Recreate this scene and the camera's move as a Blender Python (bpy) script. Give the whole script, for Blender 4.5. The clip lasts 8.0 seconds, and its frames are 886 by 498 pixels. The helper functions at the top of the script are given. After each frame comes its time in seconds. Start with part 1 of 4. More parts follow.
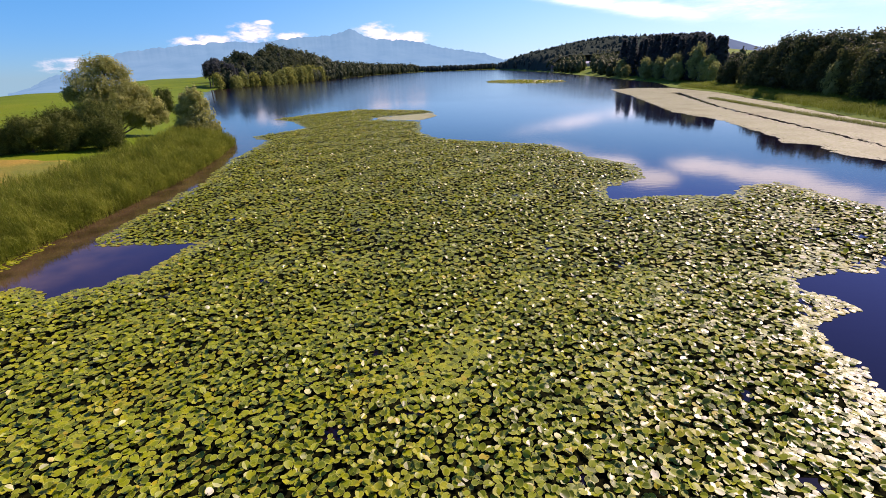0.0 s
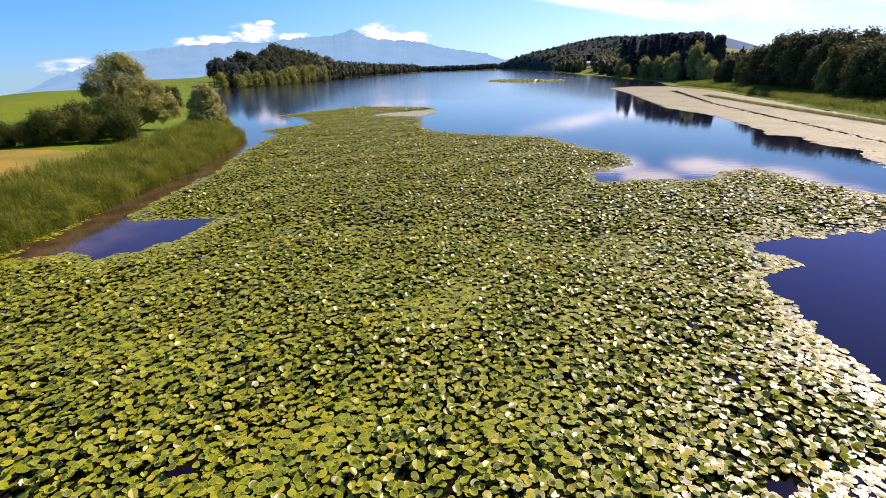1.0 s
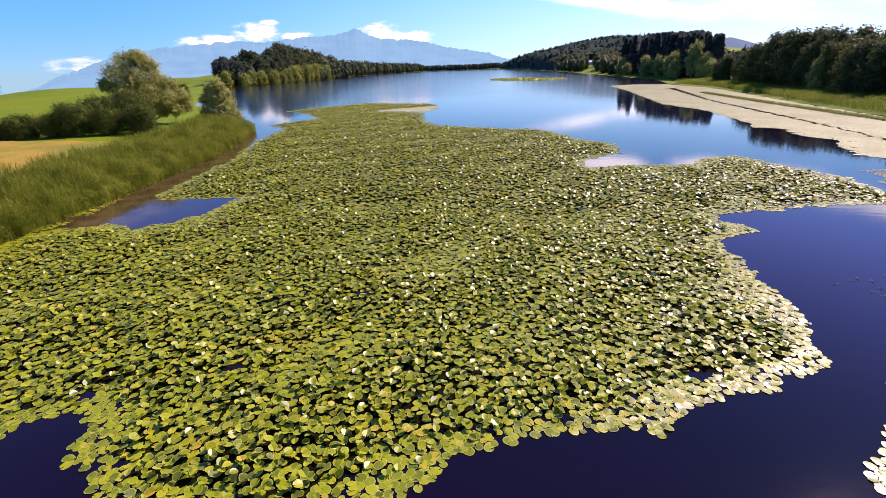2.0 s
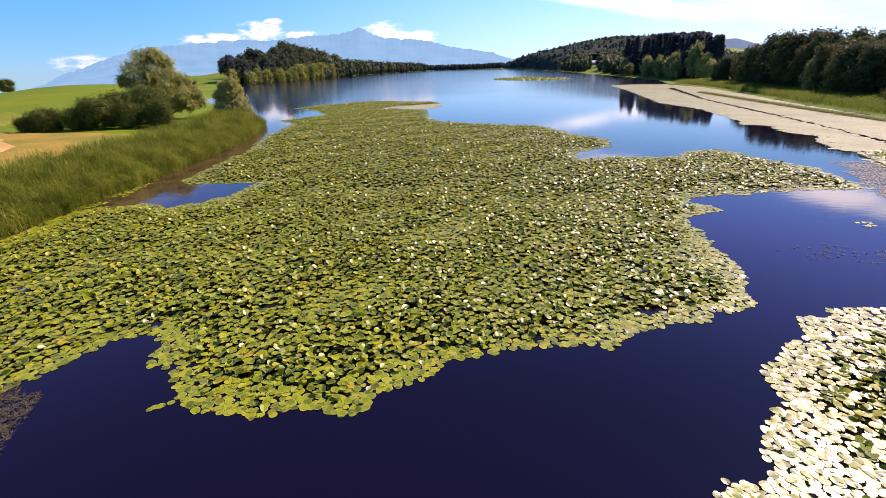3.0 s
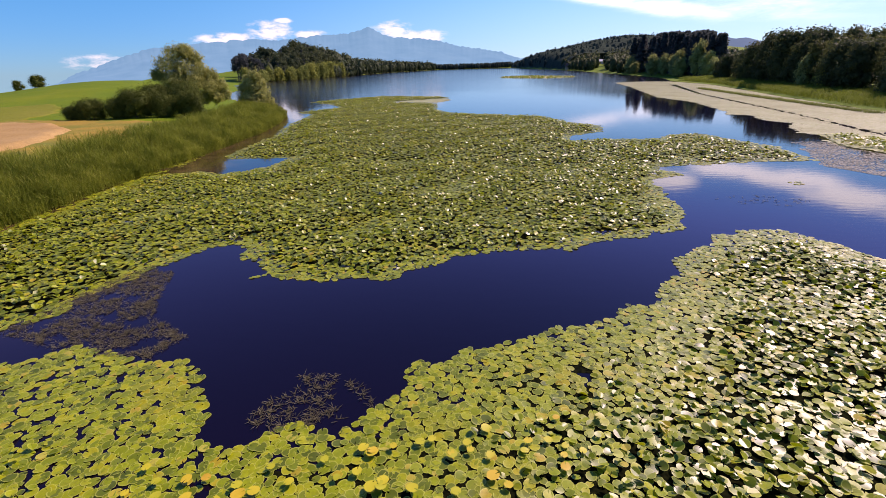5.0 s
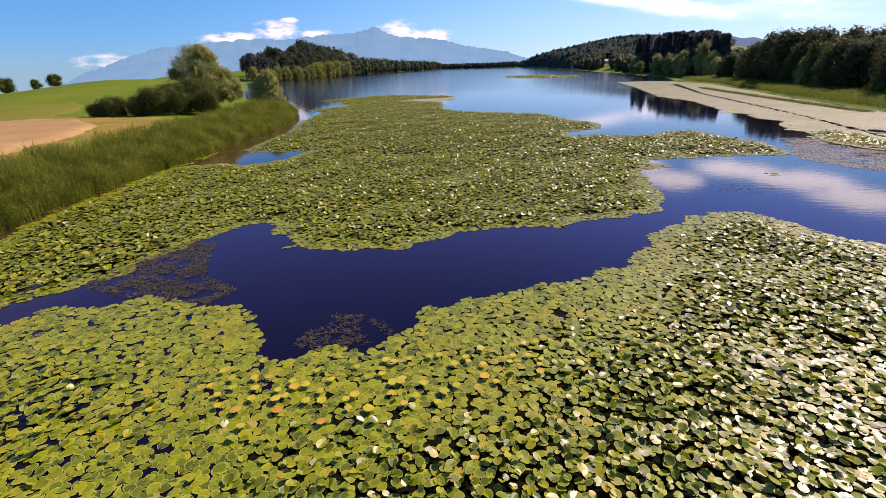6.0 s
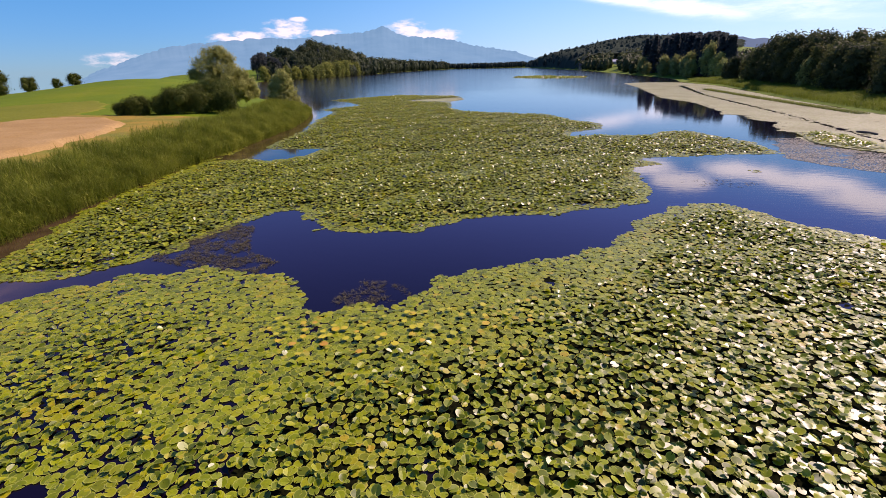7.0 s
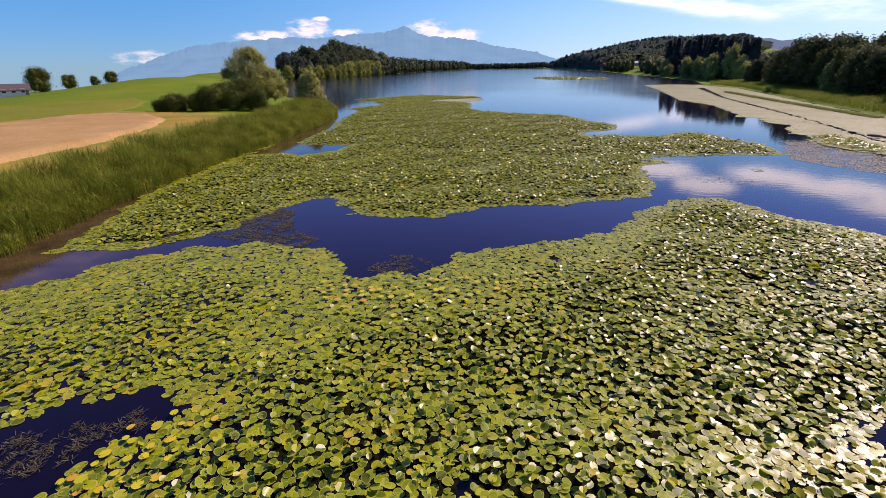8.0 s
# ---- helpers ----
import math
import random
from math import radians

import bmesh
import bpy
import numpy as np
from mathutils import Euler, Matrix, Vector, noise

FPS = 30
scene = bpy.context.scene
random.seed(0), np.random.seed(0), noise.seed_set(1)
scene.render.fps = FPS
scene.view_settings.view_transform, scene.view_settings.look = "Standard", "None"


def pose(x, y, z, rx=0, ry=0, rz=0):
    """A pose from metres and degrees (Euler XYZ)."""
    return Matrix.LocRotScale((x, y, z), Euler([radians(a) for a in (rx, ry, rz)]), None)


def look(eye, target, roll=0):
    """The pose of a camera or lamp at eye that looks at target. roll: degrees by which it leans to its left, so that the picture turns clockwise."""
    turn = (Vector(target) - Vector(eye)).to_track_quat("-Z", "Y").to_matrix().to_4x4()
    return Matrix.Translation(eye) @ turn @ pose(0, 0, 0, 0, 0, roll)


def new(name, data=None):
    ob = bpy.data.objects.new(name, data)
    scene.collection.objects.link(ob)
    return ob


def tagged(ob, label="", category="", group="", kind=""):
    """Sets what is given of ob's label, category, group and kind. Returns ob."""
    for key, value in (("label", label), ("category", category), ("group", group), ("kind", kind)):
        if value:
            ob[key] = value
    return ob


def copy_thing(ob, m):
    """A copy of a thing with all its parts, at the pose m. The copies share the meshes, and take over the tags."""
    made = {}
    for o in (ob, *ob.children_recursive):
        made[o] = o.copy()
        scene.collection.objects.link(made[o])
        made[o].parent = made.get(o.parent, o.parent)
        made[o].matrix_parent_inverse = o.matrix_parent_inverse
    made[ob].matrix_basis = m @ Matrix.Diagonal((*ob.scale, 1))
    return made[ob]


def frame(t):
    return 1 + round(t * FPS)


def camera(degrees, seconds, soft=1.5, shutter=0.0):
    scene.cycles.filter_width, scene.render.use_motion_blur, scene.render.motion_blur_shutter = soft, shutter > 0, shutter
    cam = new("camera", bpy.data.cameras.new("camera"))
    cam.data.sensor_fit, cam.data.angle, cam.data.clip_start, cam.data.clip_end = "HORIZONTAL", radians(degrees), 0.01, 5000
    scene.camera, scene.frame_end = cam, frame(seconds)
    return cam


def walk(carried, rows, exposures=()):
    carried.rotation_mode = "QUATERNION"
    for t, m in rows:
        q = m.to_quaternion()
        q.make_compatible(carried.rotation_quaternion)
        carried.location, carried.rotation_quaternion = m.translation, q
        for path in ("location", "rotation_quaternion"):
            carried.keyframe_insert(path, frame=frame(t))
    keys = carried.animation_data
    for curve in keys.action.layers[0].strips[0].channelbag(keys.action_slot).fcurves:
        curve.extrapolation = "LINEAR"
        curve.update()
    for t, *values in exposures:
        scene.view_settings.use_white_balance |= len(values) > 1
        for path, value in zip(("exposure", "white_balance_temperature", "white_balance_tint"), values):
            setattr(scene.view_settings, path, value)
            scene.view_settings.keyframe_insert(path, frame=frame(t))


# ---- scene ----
cam = camera(87.7, 8.0, 0.62)
PATH = [
    (0, (-1.002, -1.326, 10.927), (-1.339, 2.008, 9.613), -1.9),
    (0.5, (-0.799, -3.234, 10.598), (-1.144, 0.100, 9.287), -1.8),
    (1, (-0.539, -5.105, 10.304), (-0.888, -1.771, 8.992), -1.9),
    (1.5, (-0.258, -7.019, 9.948), (-0.618, -3.686, 8.634), -2.0),
    (3, (0.569, -13.079, 9.586), (0.181, -9.750, 8.268), -1.6),
    (3.5, (0.764, -14.896, 9.324), (0.367, -11.568, 8.004), -1.5),
    (4, (0.930, -16.765, 9.030), (0.522, -13.440, 7.710), -1.5),
    (4.5, (1.112, -18.659, 8.719), (0.688, -15.336, 7.399), -1.5),
    (6, (1.794, -24.149, 8.762), (1.314, -20.834, 7.440), -1.5),
    (6.5, (1.940, -25.968, 8.927), (1.444, -22.658, 7.603), -1.3),
    (7, (2.148, -27.865, 9.170), (1.620, -24.559, 7.847), -1.3),
    (7.5, (2.333, -29.747, 9.352), (1.729, -26.453, 8.029), -1.0),
    (8, (2.568, -31.403, 9.420), (1.912, -28.117, 8.099), -0.9),
]
EXPOSURES = [(t, stops + 0.05, 7300, 42) for t, stops in ((0.0, 0.25), (0.5, 0.38), (1.0, 0.46), (1.5, 0.54), (3.0, 0.54), (3.5, 0.48), (4.0, 0.38), (4.5, 0.26), (6.0, 0.18), (6.5, 0.14), (8.0, 0.08))]
walk(cam, [(t, look(eye, target, roll)) for t, eye, target, roll in PATH], EXPOSURES)

U = 1.8  # one unit of the plan in metres; heights and outlines below are in plan units unless said

# ---- light ----
SUN_AZ, SUN_EL = 45.0, 44.0  # degrees from +y towards +x, and above the horizon
world = bpy.data.worlds.new("sky")
scene.world = world
world.use_nodes = True
wt = world.node_tree
wt.nodes.clear()
w_out = wt.nodes.new("ShaderNodeOutputWorld")
w_bg = wt.nodes.new("ShaderNodeBackground")
w_sky = wt.nodes.new("ShaderNodeTexSky")
w_sky.sky_type = "NISHITA"
w_sky.sun_disc = False
w_sky.sun_elevation = radians(SUN_EL)
w_sky.sun_rotation = radians(SUN_AZ)
w_sky.altitude = 500
w_sky.air_density, w_sky.dust_density, w_sky.ozone_density = 1.0, 0.1, 3.0
w_bg.inputs["Strength"].default_value = 0.1


def w_node(kind, **values):
    n = wt.nodes.new(kind)
    for k, v in values.items():
        n.inputs[k].default_value = v
    return n


def w_math(op, a, b=0.0):
    n = wt.nodes.new("ShaderNodeMath")
    n.operation = op
    for s, v in zip(n.inputs, (a, b)):
        if isinstance(v, (int, float)):
            s.default_value = v
        else:
            wt.links.new(v, s)
    return n.outputs[0]


def w_range(v, a, b):
    n = wt.nodes.new("ShaderNodeMapRange")
    n.interpolation_type = "SMOOTHSTEP"
    n.inputs["From Min"].default_value, n.inputs["From Max"].default_value = a, b
    wt.links.new(v, n.inputs["Value"])
    return n.outputs["Result"]


w_hue = w_node("ShaderNodeHueSaturation", Saturation=1.12, Value=1.0)
w_tint = wt.nodes.new("ShaderNodeMix")
w_tint.data_type, w_tint.blend_type = "RGBA", "MULTIPLY"
w_tint.inputs[0].default_value = 1.0
wt.links.new(w_sky.outputs["Color"], w_tint.inputs[6])
wt.links.new(w_tint.outputs[2], w_hue.inputs["Color"])
# fair-weather clouds: heaps over the mountains and a bank on the sun's side
w_dir = wt.nodes.new("ShaderNodeTexCoord").outputs["Generated"]
w_xyz = wt.nodes.new("ShaderNodeSeparateXYZ")
wt.links.new(w_dir, w_xyz.inputs[0])
w_az = w_math("MULTIPLY", w_math("ARCTAN2", w_xyz.outputs["X"], w_xyz.outputs["Y"]), 57.2958)
w_el = w_math("MULTIPLY", w_math("ARCSINE", w_xyz.outputs["Z"]), 57.2958)


def w_noise_at(kx, ky, detail, rough):
    c = wt.nodes.new("ShaderNodeCombineXYZ")
    wt.links.new(w_math("MULTIPLY", w_az, kx), c.inputs[0])
    wt.links.new(w_math("MULTIPLY", w_el, ky), c.inputs[1])
    n = w_node("ShaderNodeTexNoise", Scale=1.0, Detail=detail, Roughness=rough, Distortion=0.25)
    wt.links.new(c.outputs[0], n.inputs["Vector"])
    return n.outputs["Fac"]


def w_blob(az, el, wide, high, dense=1.0, slope=0.0):
    off = w_math("SUBTRACT", w_az, az)
    da = w_math("DIVIDE", off, wide)
    de = w_math("DIVIDE", w_math("SUBTRACT", w_math("SUBTRACT", w_el, el), w_math("MULTIPLY", off, slope)), high)
    sq = w_math("ADD", w_math("MULTIPLY", da, da), w_math("MULTIPLY", de, de))
    return w_math("MULTIPLY", w_math("EXPONENT", w_math("MULTIPLY", sq, -1.0)), dense)


def w_sum(blobs):
    total = w_blob(*blobs[0])
    for b in blobs[1:]:
        total = w_math("MAXIMUM", total, w_blob(*b))
    return total


heaps = w_sum([(-30, 3.1, 4.4, 1.0), (-25.6, 4.0, 2.9, 1.3), (-24.2, 5.05, 1.3, 0.32), (-21.6, 3.7, 2.2, 0.6), (-12.6, 4.0, 2.8, 1.15), (-9.2, 3.3, 3.6, 0.9), (-42, 1.3, 3.8, 1.0, 0.75)])
heap_cover = w_range(w_math("MULTIPLY", heaps, w_math("ADD", w_math("MULTIPLY", w_noise_at(0.55, 1.3, 6.0, 0.62), 1.6), -0.1)), 0.3, 0.68)
bank = w_sum([(7, 9.6, 8, 1.1, 0.8), (14, 11.0, 6.5, 1.25), (19, 12.3, 4.2, 1.5), (24.5, 10.7, 6.5, 1.15), (30, 11.2, 6, 1.25), (35, 12.3, 6, 1.35), (42, 12.8, 8, 1.8), (52, 14.5, 10, 2.6), (70, 18, 22, 7, 0.8)])
bank_cover = w_range(w_math("MULTIPLY", bank, w_math("ADD", w_math("MULTIPLY", w_noise_at(0.16, 0.5, 7.0, 0.6), 1.1), 0.25)), 0.36, 0.7)
wisps = w_sum([(10, 6.3, 7, 0.75, 1.0, -0.17), (17, 5.0, 7, 1.0, 0.85, -0.17), (25, 4.6, 9, 1.6, 0.6, -0.1), (40, 5.5, 10, 2.2, 0.75)])
wisp_cover = w_range(w_math("MULTIPLY", wisps, w_math("ADD", w_math("MULTIPLY", w_noise_at(0.22, 0.9, 7.0, 0.65), 1.5), 0.0)), 0.1, 1.05)
w_hazy = w_math("MULTIPLY", w_range(w_el, 15.0, 0.0), w_math("MULTIPLY", w_range(w_az, -45.0, 40.0), 0.5))
w_cloud = w_math("MULTIPLY", heap_cover, 0.88)
w_deep = wt.nodes.new("ShaderNodeMix")
w_deep.data_type = "RGBA"
wt.links.new(w_range(w_el, 0.0, 10.0), w_deep.inputs[0])
w_deep.inputs[6].default_value = (0.36, 0.71, 1.18, 1)
w_deep.inputs[7].default_value = (0.48, 0.93, 1.2, 1)
w_high = wt.nodes.new("ShaderNodeMix")
w_high.data_type = "RGBA"
wt.links.new(w_math("MULTIPLY", w_range(w_el, 8.0, 18.0), w_range(w_el, 40.0, 20.0)), w_high.inputs[0])
wt.links.new(w_deep.outputs[2], w_high.inputs[6])
w_high.inputs[7].default_value = (1.12, 1.1, 1.62, 1)
wt.links.new(w_high.outputs[2], w_tint.inputs[7])
w_up = wt.nodes.new("ShaderNodeCombineXYZ")
wt.links.new(w_xyz.outputs["X"], w_up.inputs[0])
wt.links.new(w_xyz.outputs["Y"], w_up.inputs[1])
wt.links.new(w_math("MAXIMUM", w_xyz.outputs["Z"], 0.004), w_up.inputs[2])
wt.links.new(w_up.outputs[0], w_sky.inputs["Vector"])
w_mix = wt.nodes.new("ShaderNodeMix")
w_mix.data_type = "RGBA"
wt.links.new(w_cloud, w_mix.inputs[0])
w_veil = wt.nodes.new("ShaderNodeMix")
w_veil.data_type = "RGBA"
wt.links.new(w_hazy, w_veil.inputs[0])
wt.links.new(w_hue.outputs["Color"], w_veil.inputs[6])
w_veil.inputs[7].default_value = (7.6, 10.7, 11.5, 1)
wt.links.new(w_veil.outputs[2], w_mix.inputs[6])
w_mix.inputs[7].default_value = (9.0, 9.8, 9.9, 1)
w_bright = wt.nodes.new("ShaderNodeMix")
w_bright.data_type = "RGBA"
wt.links.new(w_math("MAXIMUM", w_math("MULTIPLY", bank_cover, 0.88), w_math("MULTIPLY", wisp_cover, 0.7)), w_bright.inputs[0])
wt.links.new(w_mix.outputs[2], w_bright.inputs[6])
w_bright.inputs[7].default_value = (16.5, 18.2, 18.0, 1)
wt.links.new(w_bright.outputs[2], w_bg.inputs["Color"])
wt.links.new(w_bg.outputs["Background"], w_out.inputs["Surface"])
sun = new("sun", bpy.data.lights.new("sun", "SUN"))
sun.data.energy, sun.data.angle, sun.data.color = 5.0, radians(0.55), (1.0, 0.955, 0.92)
sun_dir = Vector((math.sin(radians(SUN_AZ)) * math.cos(radians(SUN_EL)), math.cos(radians(SUN_AZ)) * math.cos(radians(SUN_EL)), math.sin(radians(SUN_EL))))
sun.matrix_world = look(sun_dir * 100, (0, 0, 0))


# ---- materials ----
def material(name):
    m = bpy.data.materials.new(name)
    m.use_nodes = True
    nt = m.node_tree
    return m, nt, nt.nodes["Principled BSDF"]


def ramp(nt, fac, stops):
    r = nt.nodes.new("ShaderNodeValToRGB")
    while len(r.color_ramp.elements) < len(stops):
        r.color_ramp.elements.new(0.5)
    for e, (p, c) in zip(r.color_ramp.elements, stops):
        e.position, e.color = p, (*c, 1)
    nt.links.new(fac, r.inputs["Fac"])
    return r.outputs["Color"]


def noise_tex(nt, scale, detail=4.0, rough=0.55, stretch=None, coord="Object"):
    tc = nt.nodes.new("ShaderNodeTexCoord")
    out = tc.outputs[coord]
    if stretch:
        mp = nt.nodes.new("ShaderNodeMapping")
        mp.inputs["Scale"].default_value = stretch
        nt.links.new(out, mp.inputs["Vector"])
        out = mp.outputs["Vector"]
    n = nt.nodes.new("ShaderNodeTexNoise")
    n.inputs["Scale"].default_value, n.inputs["Detail"].default_value, n.inputs["Roughness"].default_value = scale, detail, rough
    nt.links.new(out, n.inputs["Vector"])
    return n.outputs["Fac"]


def world_noise(nt, scale, detail=3.0):
    g = nt.nodes.new("ShaderNodeNewGeometry")
    n = nt.nodes.new("ShaderNodeTexNoise")
    n.inputs["Scale"].default_value, n.inputs["Detail"].default_value = scale, detail
    nt.links.new(g.outputs["Position"], n.inputs["Vector"])
    return n.outputs["Fac"]


def mix(nt, fac, a, b, mode="MIX"):
    m = nt.nodes.new("ShaderNodeMix")
    m.data_type, m.blend_type = "RGBA", mode
    for s, v in ((m.inputs[0], fac), (m.inputs[6], a), (m.inputs[7], b)):
        if isinstance(v, (int, float)):
            s.default_value = v
        elif isinstance(v, tuple):
            s.default_value = (*v, 1)
        else:
            nt.links.new(v, s)
    return m.outputs[2]


def bump(nt, bsdf, height, strength, distance):
    b = nt.nodes.new("ShaderNodeBump")
    b.inputs["Strength"].default_value, b.inputs["Distance"].default_value = strength, distance
    nt.links.new(height, b.inputs["Height"])
    nt.links.new(b.outputs["Normal"], bsdf.inputs["Normal"])


def island_random(nt, by_object=False):
    if by_object:
        return nt.nodes.new("ShaderNodeObjectInfo").outputs["Random"]
    return nt.nodes.new("ShaderNodeNewGeometry").outputs["Random Per Island"]


def translucent(nt, bsdf, color, amount):
    tr = nt.nodes.new("ShaderNodeBsdfTranslucent")
    nt.links.new(color, tr.inputs["Color"])
    ms = nt.nodes.new("ShaderNodeMixShader")
    ms.inputs[0].default_value = amount
    nt.links.new(bsdf.outputs[0], ms.inputs[1])
    nt.links.new(tr.outputs[0], ms.inputs[2])
    nt.links.new(ms.outputs[0], nt.nodes["Material Output"].inputs["Surface"])


def pad_material(name, by_object):
    m, nt, p = material(name)
    rnd = island_random(nt, by_object)
    green = ramp(nt, rnd, [(0.0, (0.085, 0.125, 0.001)), (0.3, (0.2, 0.262, 0.001)), (0.75, (0.322, 0.385, 0.001)), (0.955, (0.43, 0.435, 0.003)), (0.975, (0.5, 0.37, 0.01)), (1.0, (0.5, 0.48, 0.06))])
    patch = ramp(nt, world_noise(nt, 0.3, 4), [(0.55, (0, 0, 0)), (0.68, (1, 1, 1))])
    old = ramp(nt, rnd, [(0.0, (0.32, 0.34, 0.004)), (0.5, (0.44, 0.41, 0.006)), (0.9, (0.5, 0.37, 0.01)), (1.0, (0.5, 0.25, 0.01))])
    gm = nt.nodes.new("ShaderNodeMath")
    gm.operation = "MULTIPLY"
    gm.inputs[1].default_value = 0.5
    nt.links.new(patch, gm.inputs[0])
    col = mix(nt, gm.outputs[0], green, old)
    spots = noise_tex(nt, 14, 4, 0.6)
    col = mix(nt, ramp(nt, spots, [(0.35, (0.25, 0.25, 0.25)), (0.6, (0, 0, 0))]), col, (0.09, 0.09, 0.01))
    # light caught along the leaf's edge, painted as a paler margin
    rim = nt.nodes.new("ShaderNodeAttribute")
    rim.attribute_name = "rim"
    col = mix(nt, ramp(nt, rim.outputs["Fac"], [(0.84, (0, 0, 0)), (0.95, (0.62, 0.62, 0.62))]), col, (0.58, 0.6, 0.1))
    nt.links.new(col, p.inputs["Base Color"])
    p.inputs["Roughness"].default_value = 0.39
    p.inputs["Specular IOR Level"].default_value = 0.55
    translucent(nt, p, col, 0.3)
    return m


def foliage_material(name, dark, mid, light, trans=0.25, vary=0.0, gloss=0.08, clump=(0.25, 0.5)):
    m, nt, p = material(name)
    low = tuple(0.55 * a + 0.45 * b for a, b in zip(dark, mid))
    top = tuple(0.6 * a + 0.4 * b for a, b in zip(light, mid))
    col = ramp(nt, island_random(nt), [(0.0, low), (0.5, mid), (1.0, top)])
    col = mix(nt, ramp(nt, world_noise(nt, clump[0], 3), [(0.35, (clump[1],) * 3), (0.65, (0, 0, 0))]), col, dark)
    own = nt.nodes.new("ShaderNodeObjectInfo").outputs["Random"]
    col = mix(nt, vary, col, ramp(nt, own, [(0.0, (0.55, 0.6, 0.6)), (0.4, (0.95, 1.0, 0.9)), (0.75, (1.15, 1.1, 0.85)), (1.0, (1.5, 1.35, 0.9))]), "MULTIPLY")
    nt.links.new(col, p.inputs["Base Color"])
    p.inputs["Roughness"].default_value = 0.6
    p.inputs["Specular IOR Level"].default_value = gloss
    translucent(nt, p, col, trans)
    return m


def ground_material(name, stops, scale, fine, rough=0.9):
    m, nt, p = material(name)
    a = ramp(nt, noise_tex(nt, scale, 6, 0.6), stops)
    f = noise_tex(nt, fine, 5, 0.65)
    col = mix(nt, 0.35, a, ramp(nt, f, [(0.3, (0.25, 0.25, 0.25)), (0.7, (1.0, 1.0, 1.0))]), "MULTIPLY")
    nt.links.new(col, p.inputs["Base Color"])
    p.inputs["Roughness"].default_value = rough
    p.inputs["Specular IOR Level"].default_value = 0.15
    bump(nt, p, f, 0.6, 0.15)
    return m


PAD = pad_material("lily leaf", False)
PAD_ONE = pad_material("lily leaf single", True)
# sky glare on flat leaves, painted into their base colour
m, nt, p = material("glare-pale floating leaf")
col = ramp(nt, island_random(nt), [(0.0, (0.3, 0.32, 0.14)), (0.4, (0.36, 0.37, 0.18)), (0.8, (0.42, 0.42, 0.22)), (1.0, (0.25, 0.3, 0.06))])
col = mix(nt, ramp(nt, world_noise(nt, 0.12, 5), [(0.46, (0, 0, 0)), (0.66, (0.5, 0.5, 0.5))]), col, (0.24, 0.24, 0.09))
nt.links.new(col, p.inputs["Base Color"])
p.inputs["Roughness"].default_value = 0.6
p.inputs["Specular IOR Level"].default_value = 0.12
GLARE_PAD = m
m, nt, p = material("drab floating leaf")
nt.links.new(ramp(nt, island_random(nt), [(0.0, (0.15, 0.145, 0.1)), (0.5, (0.22, 0.21, 0.15)), (1.0, (0.31, 0.295, 0.21))]), p.inputs["Base Color"])
p.inputs["Roughness"].default_value = 0.7
p.inputs["Specular IOR Level"].default_value = 0.08
DRAB_PAD = m
m, nt, p = material("ageing leaf")
nt.links.new(ramp(nt, island_random(nt), [(0.0, (0.33, 0.34, 0.006)), (0.5, (0.47, 0.41, 0.01)), (0.85, (0.5, 0.34, 0.012)), (1.0, (0.44, 0.2, 0.015))]), p.inputs["Base Color"])
p.inputs["Roughness"].default_value = 0.45
OLD_PAD = m
REED = foliage_material("reed", (0.085, 0.12, 0.01), (0.26, 0.3, 0.03), (0.5, 0.48, 0.1), 0.5, clump=(0.55, 0.85))
SEDGE = foliage_material("green sedge", (0.12, 0.165, 0.015), (0.2, 0.25, 0.03), (0.32, 0.35, 0.07), 0.5)
WILLOW = foliage_material("willow leaves", (0.22, 0.235, 0.05), (0.48, 0.48, 0.14), (0.7, 0.68, 0.3), 0.58, clump=(0.5, 0.7))
PALE = foliage_material("pale leaves", (0.23, 0.25, 0.07), (0.38, 0.4, 0.13), (0.54, 0.55, 0.25), 0.5, 0.4)
BUSH = foliage_material("bush leaves", (0.045, 0.06, 0.01), (0.1, 0.125, 0.02), (0.19, 0.21, 0.045), 0.35)
BROADLEAF = foliage_material("broad leaves", (0.05, 0.062, 0.03), (0.09, 0.108, 0.042), (0.15, 0.168, 0.062), 0.4, 0.85)
# lifted and bluish: the haze of distance is mixed into this leaf colour
HAZED_LEAF = foliage_material("hazed far leaves", (0.045, 0.062, 0.05), (0.06, 0.08, 0.06), (0.08, 0.104, 0.07), 0.3, 0.0, 0.0)
HILL_LEAF = foliage_material("hill wood leaves", (0.05, 0.066, 0.036), (0.08, 0.104, 0.046), (0.125, 0.15, 0.066), 0.45, 0.5)
SHORE_LEAF = foliage_material("shore leaves", (0.14, 0.165, 0.035), (0.28, 0.31, 0.07), (0.42, 0.44, 0.14), 0.45, 0.45)
CONIFER = foliage_material("needles", (0.055, 0.066, 0.066), (0.082, 0.1, 0.088), (0.115, 0.13, 0.098), 0.55)
MEADOW = ground_material("meadow grass", [(0.3, (0.085, 0.16, 0.001)), (0.55, (0.13, 0.2, 0.001)), (0.75, (0.19, 0.225, 0.003))], 0.035, 2.5)
VERGE_GRASS = ground_material("dry grass", [(0.35, (0.17, 0.19, 0.025)), (0.6, (0.36, 0.24, 0.035))], 0.12, 3)
PALE_GRASS = ground_material("grazed grass", [(0.3, (0.145, 0.175, 0.008)), (0.55, (0.19, 0.205, 0.014)), (0.75, (0.24, 0.225, 0.027))], 0.05, 2.5)
WHEAT = ground_material("ripe crop", [(0.3, (0.37, 0.225, 0.07)), (0.7, (0.48, 0.315, 0.12))], 0.15, 4)

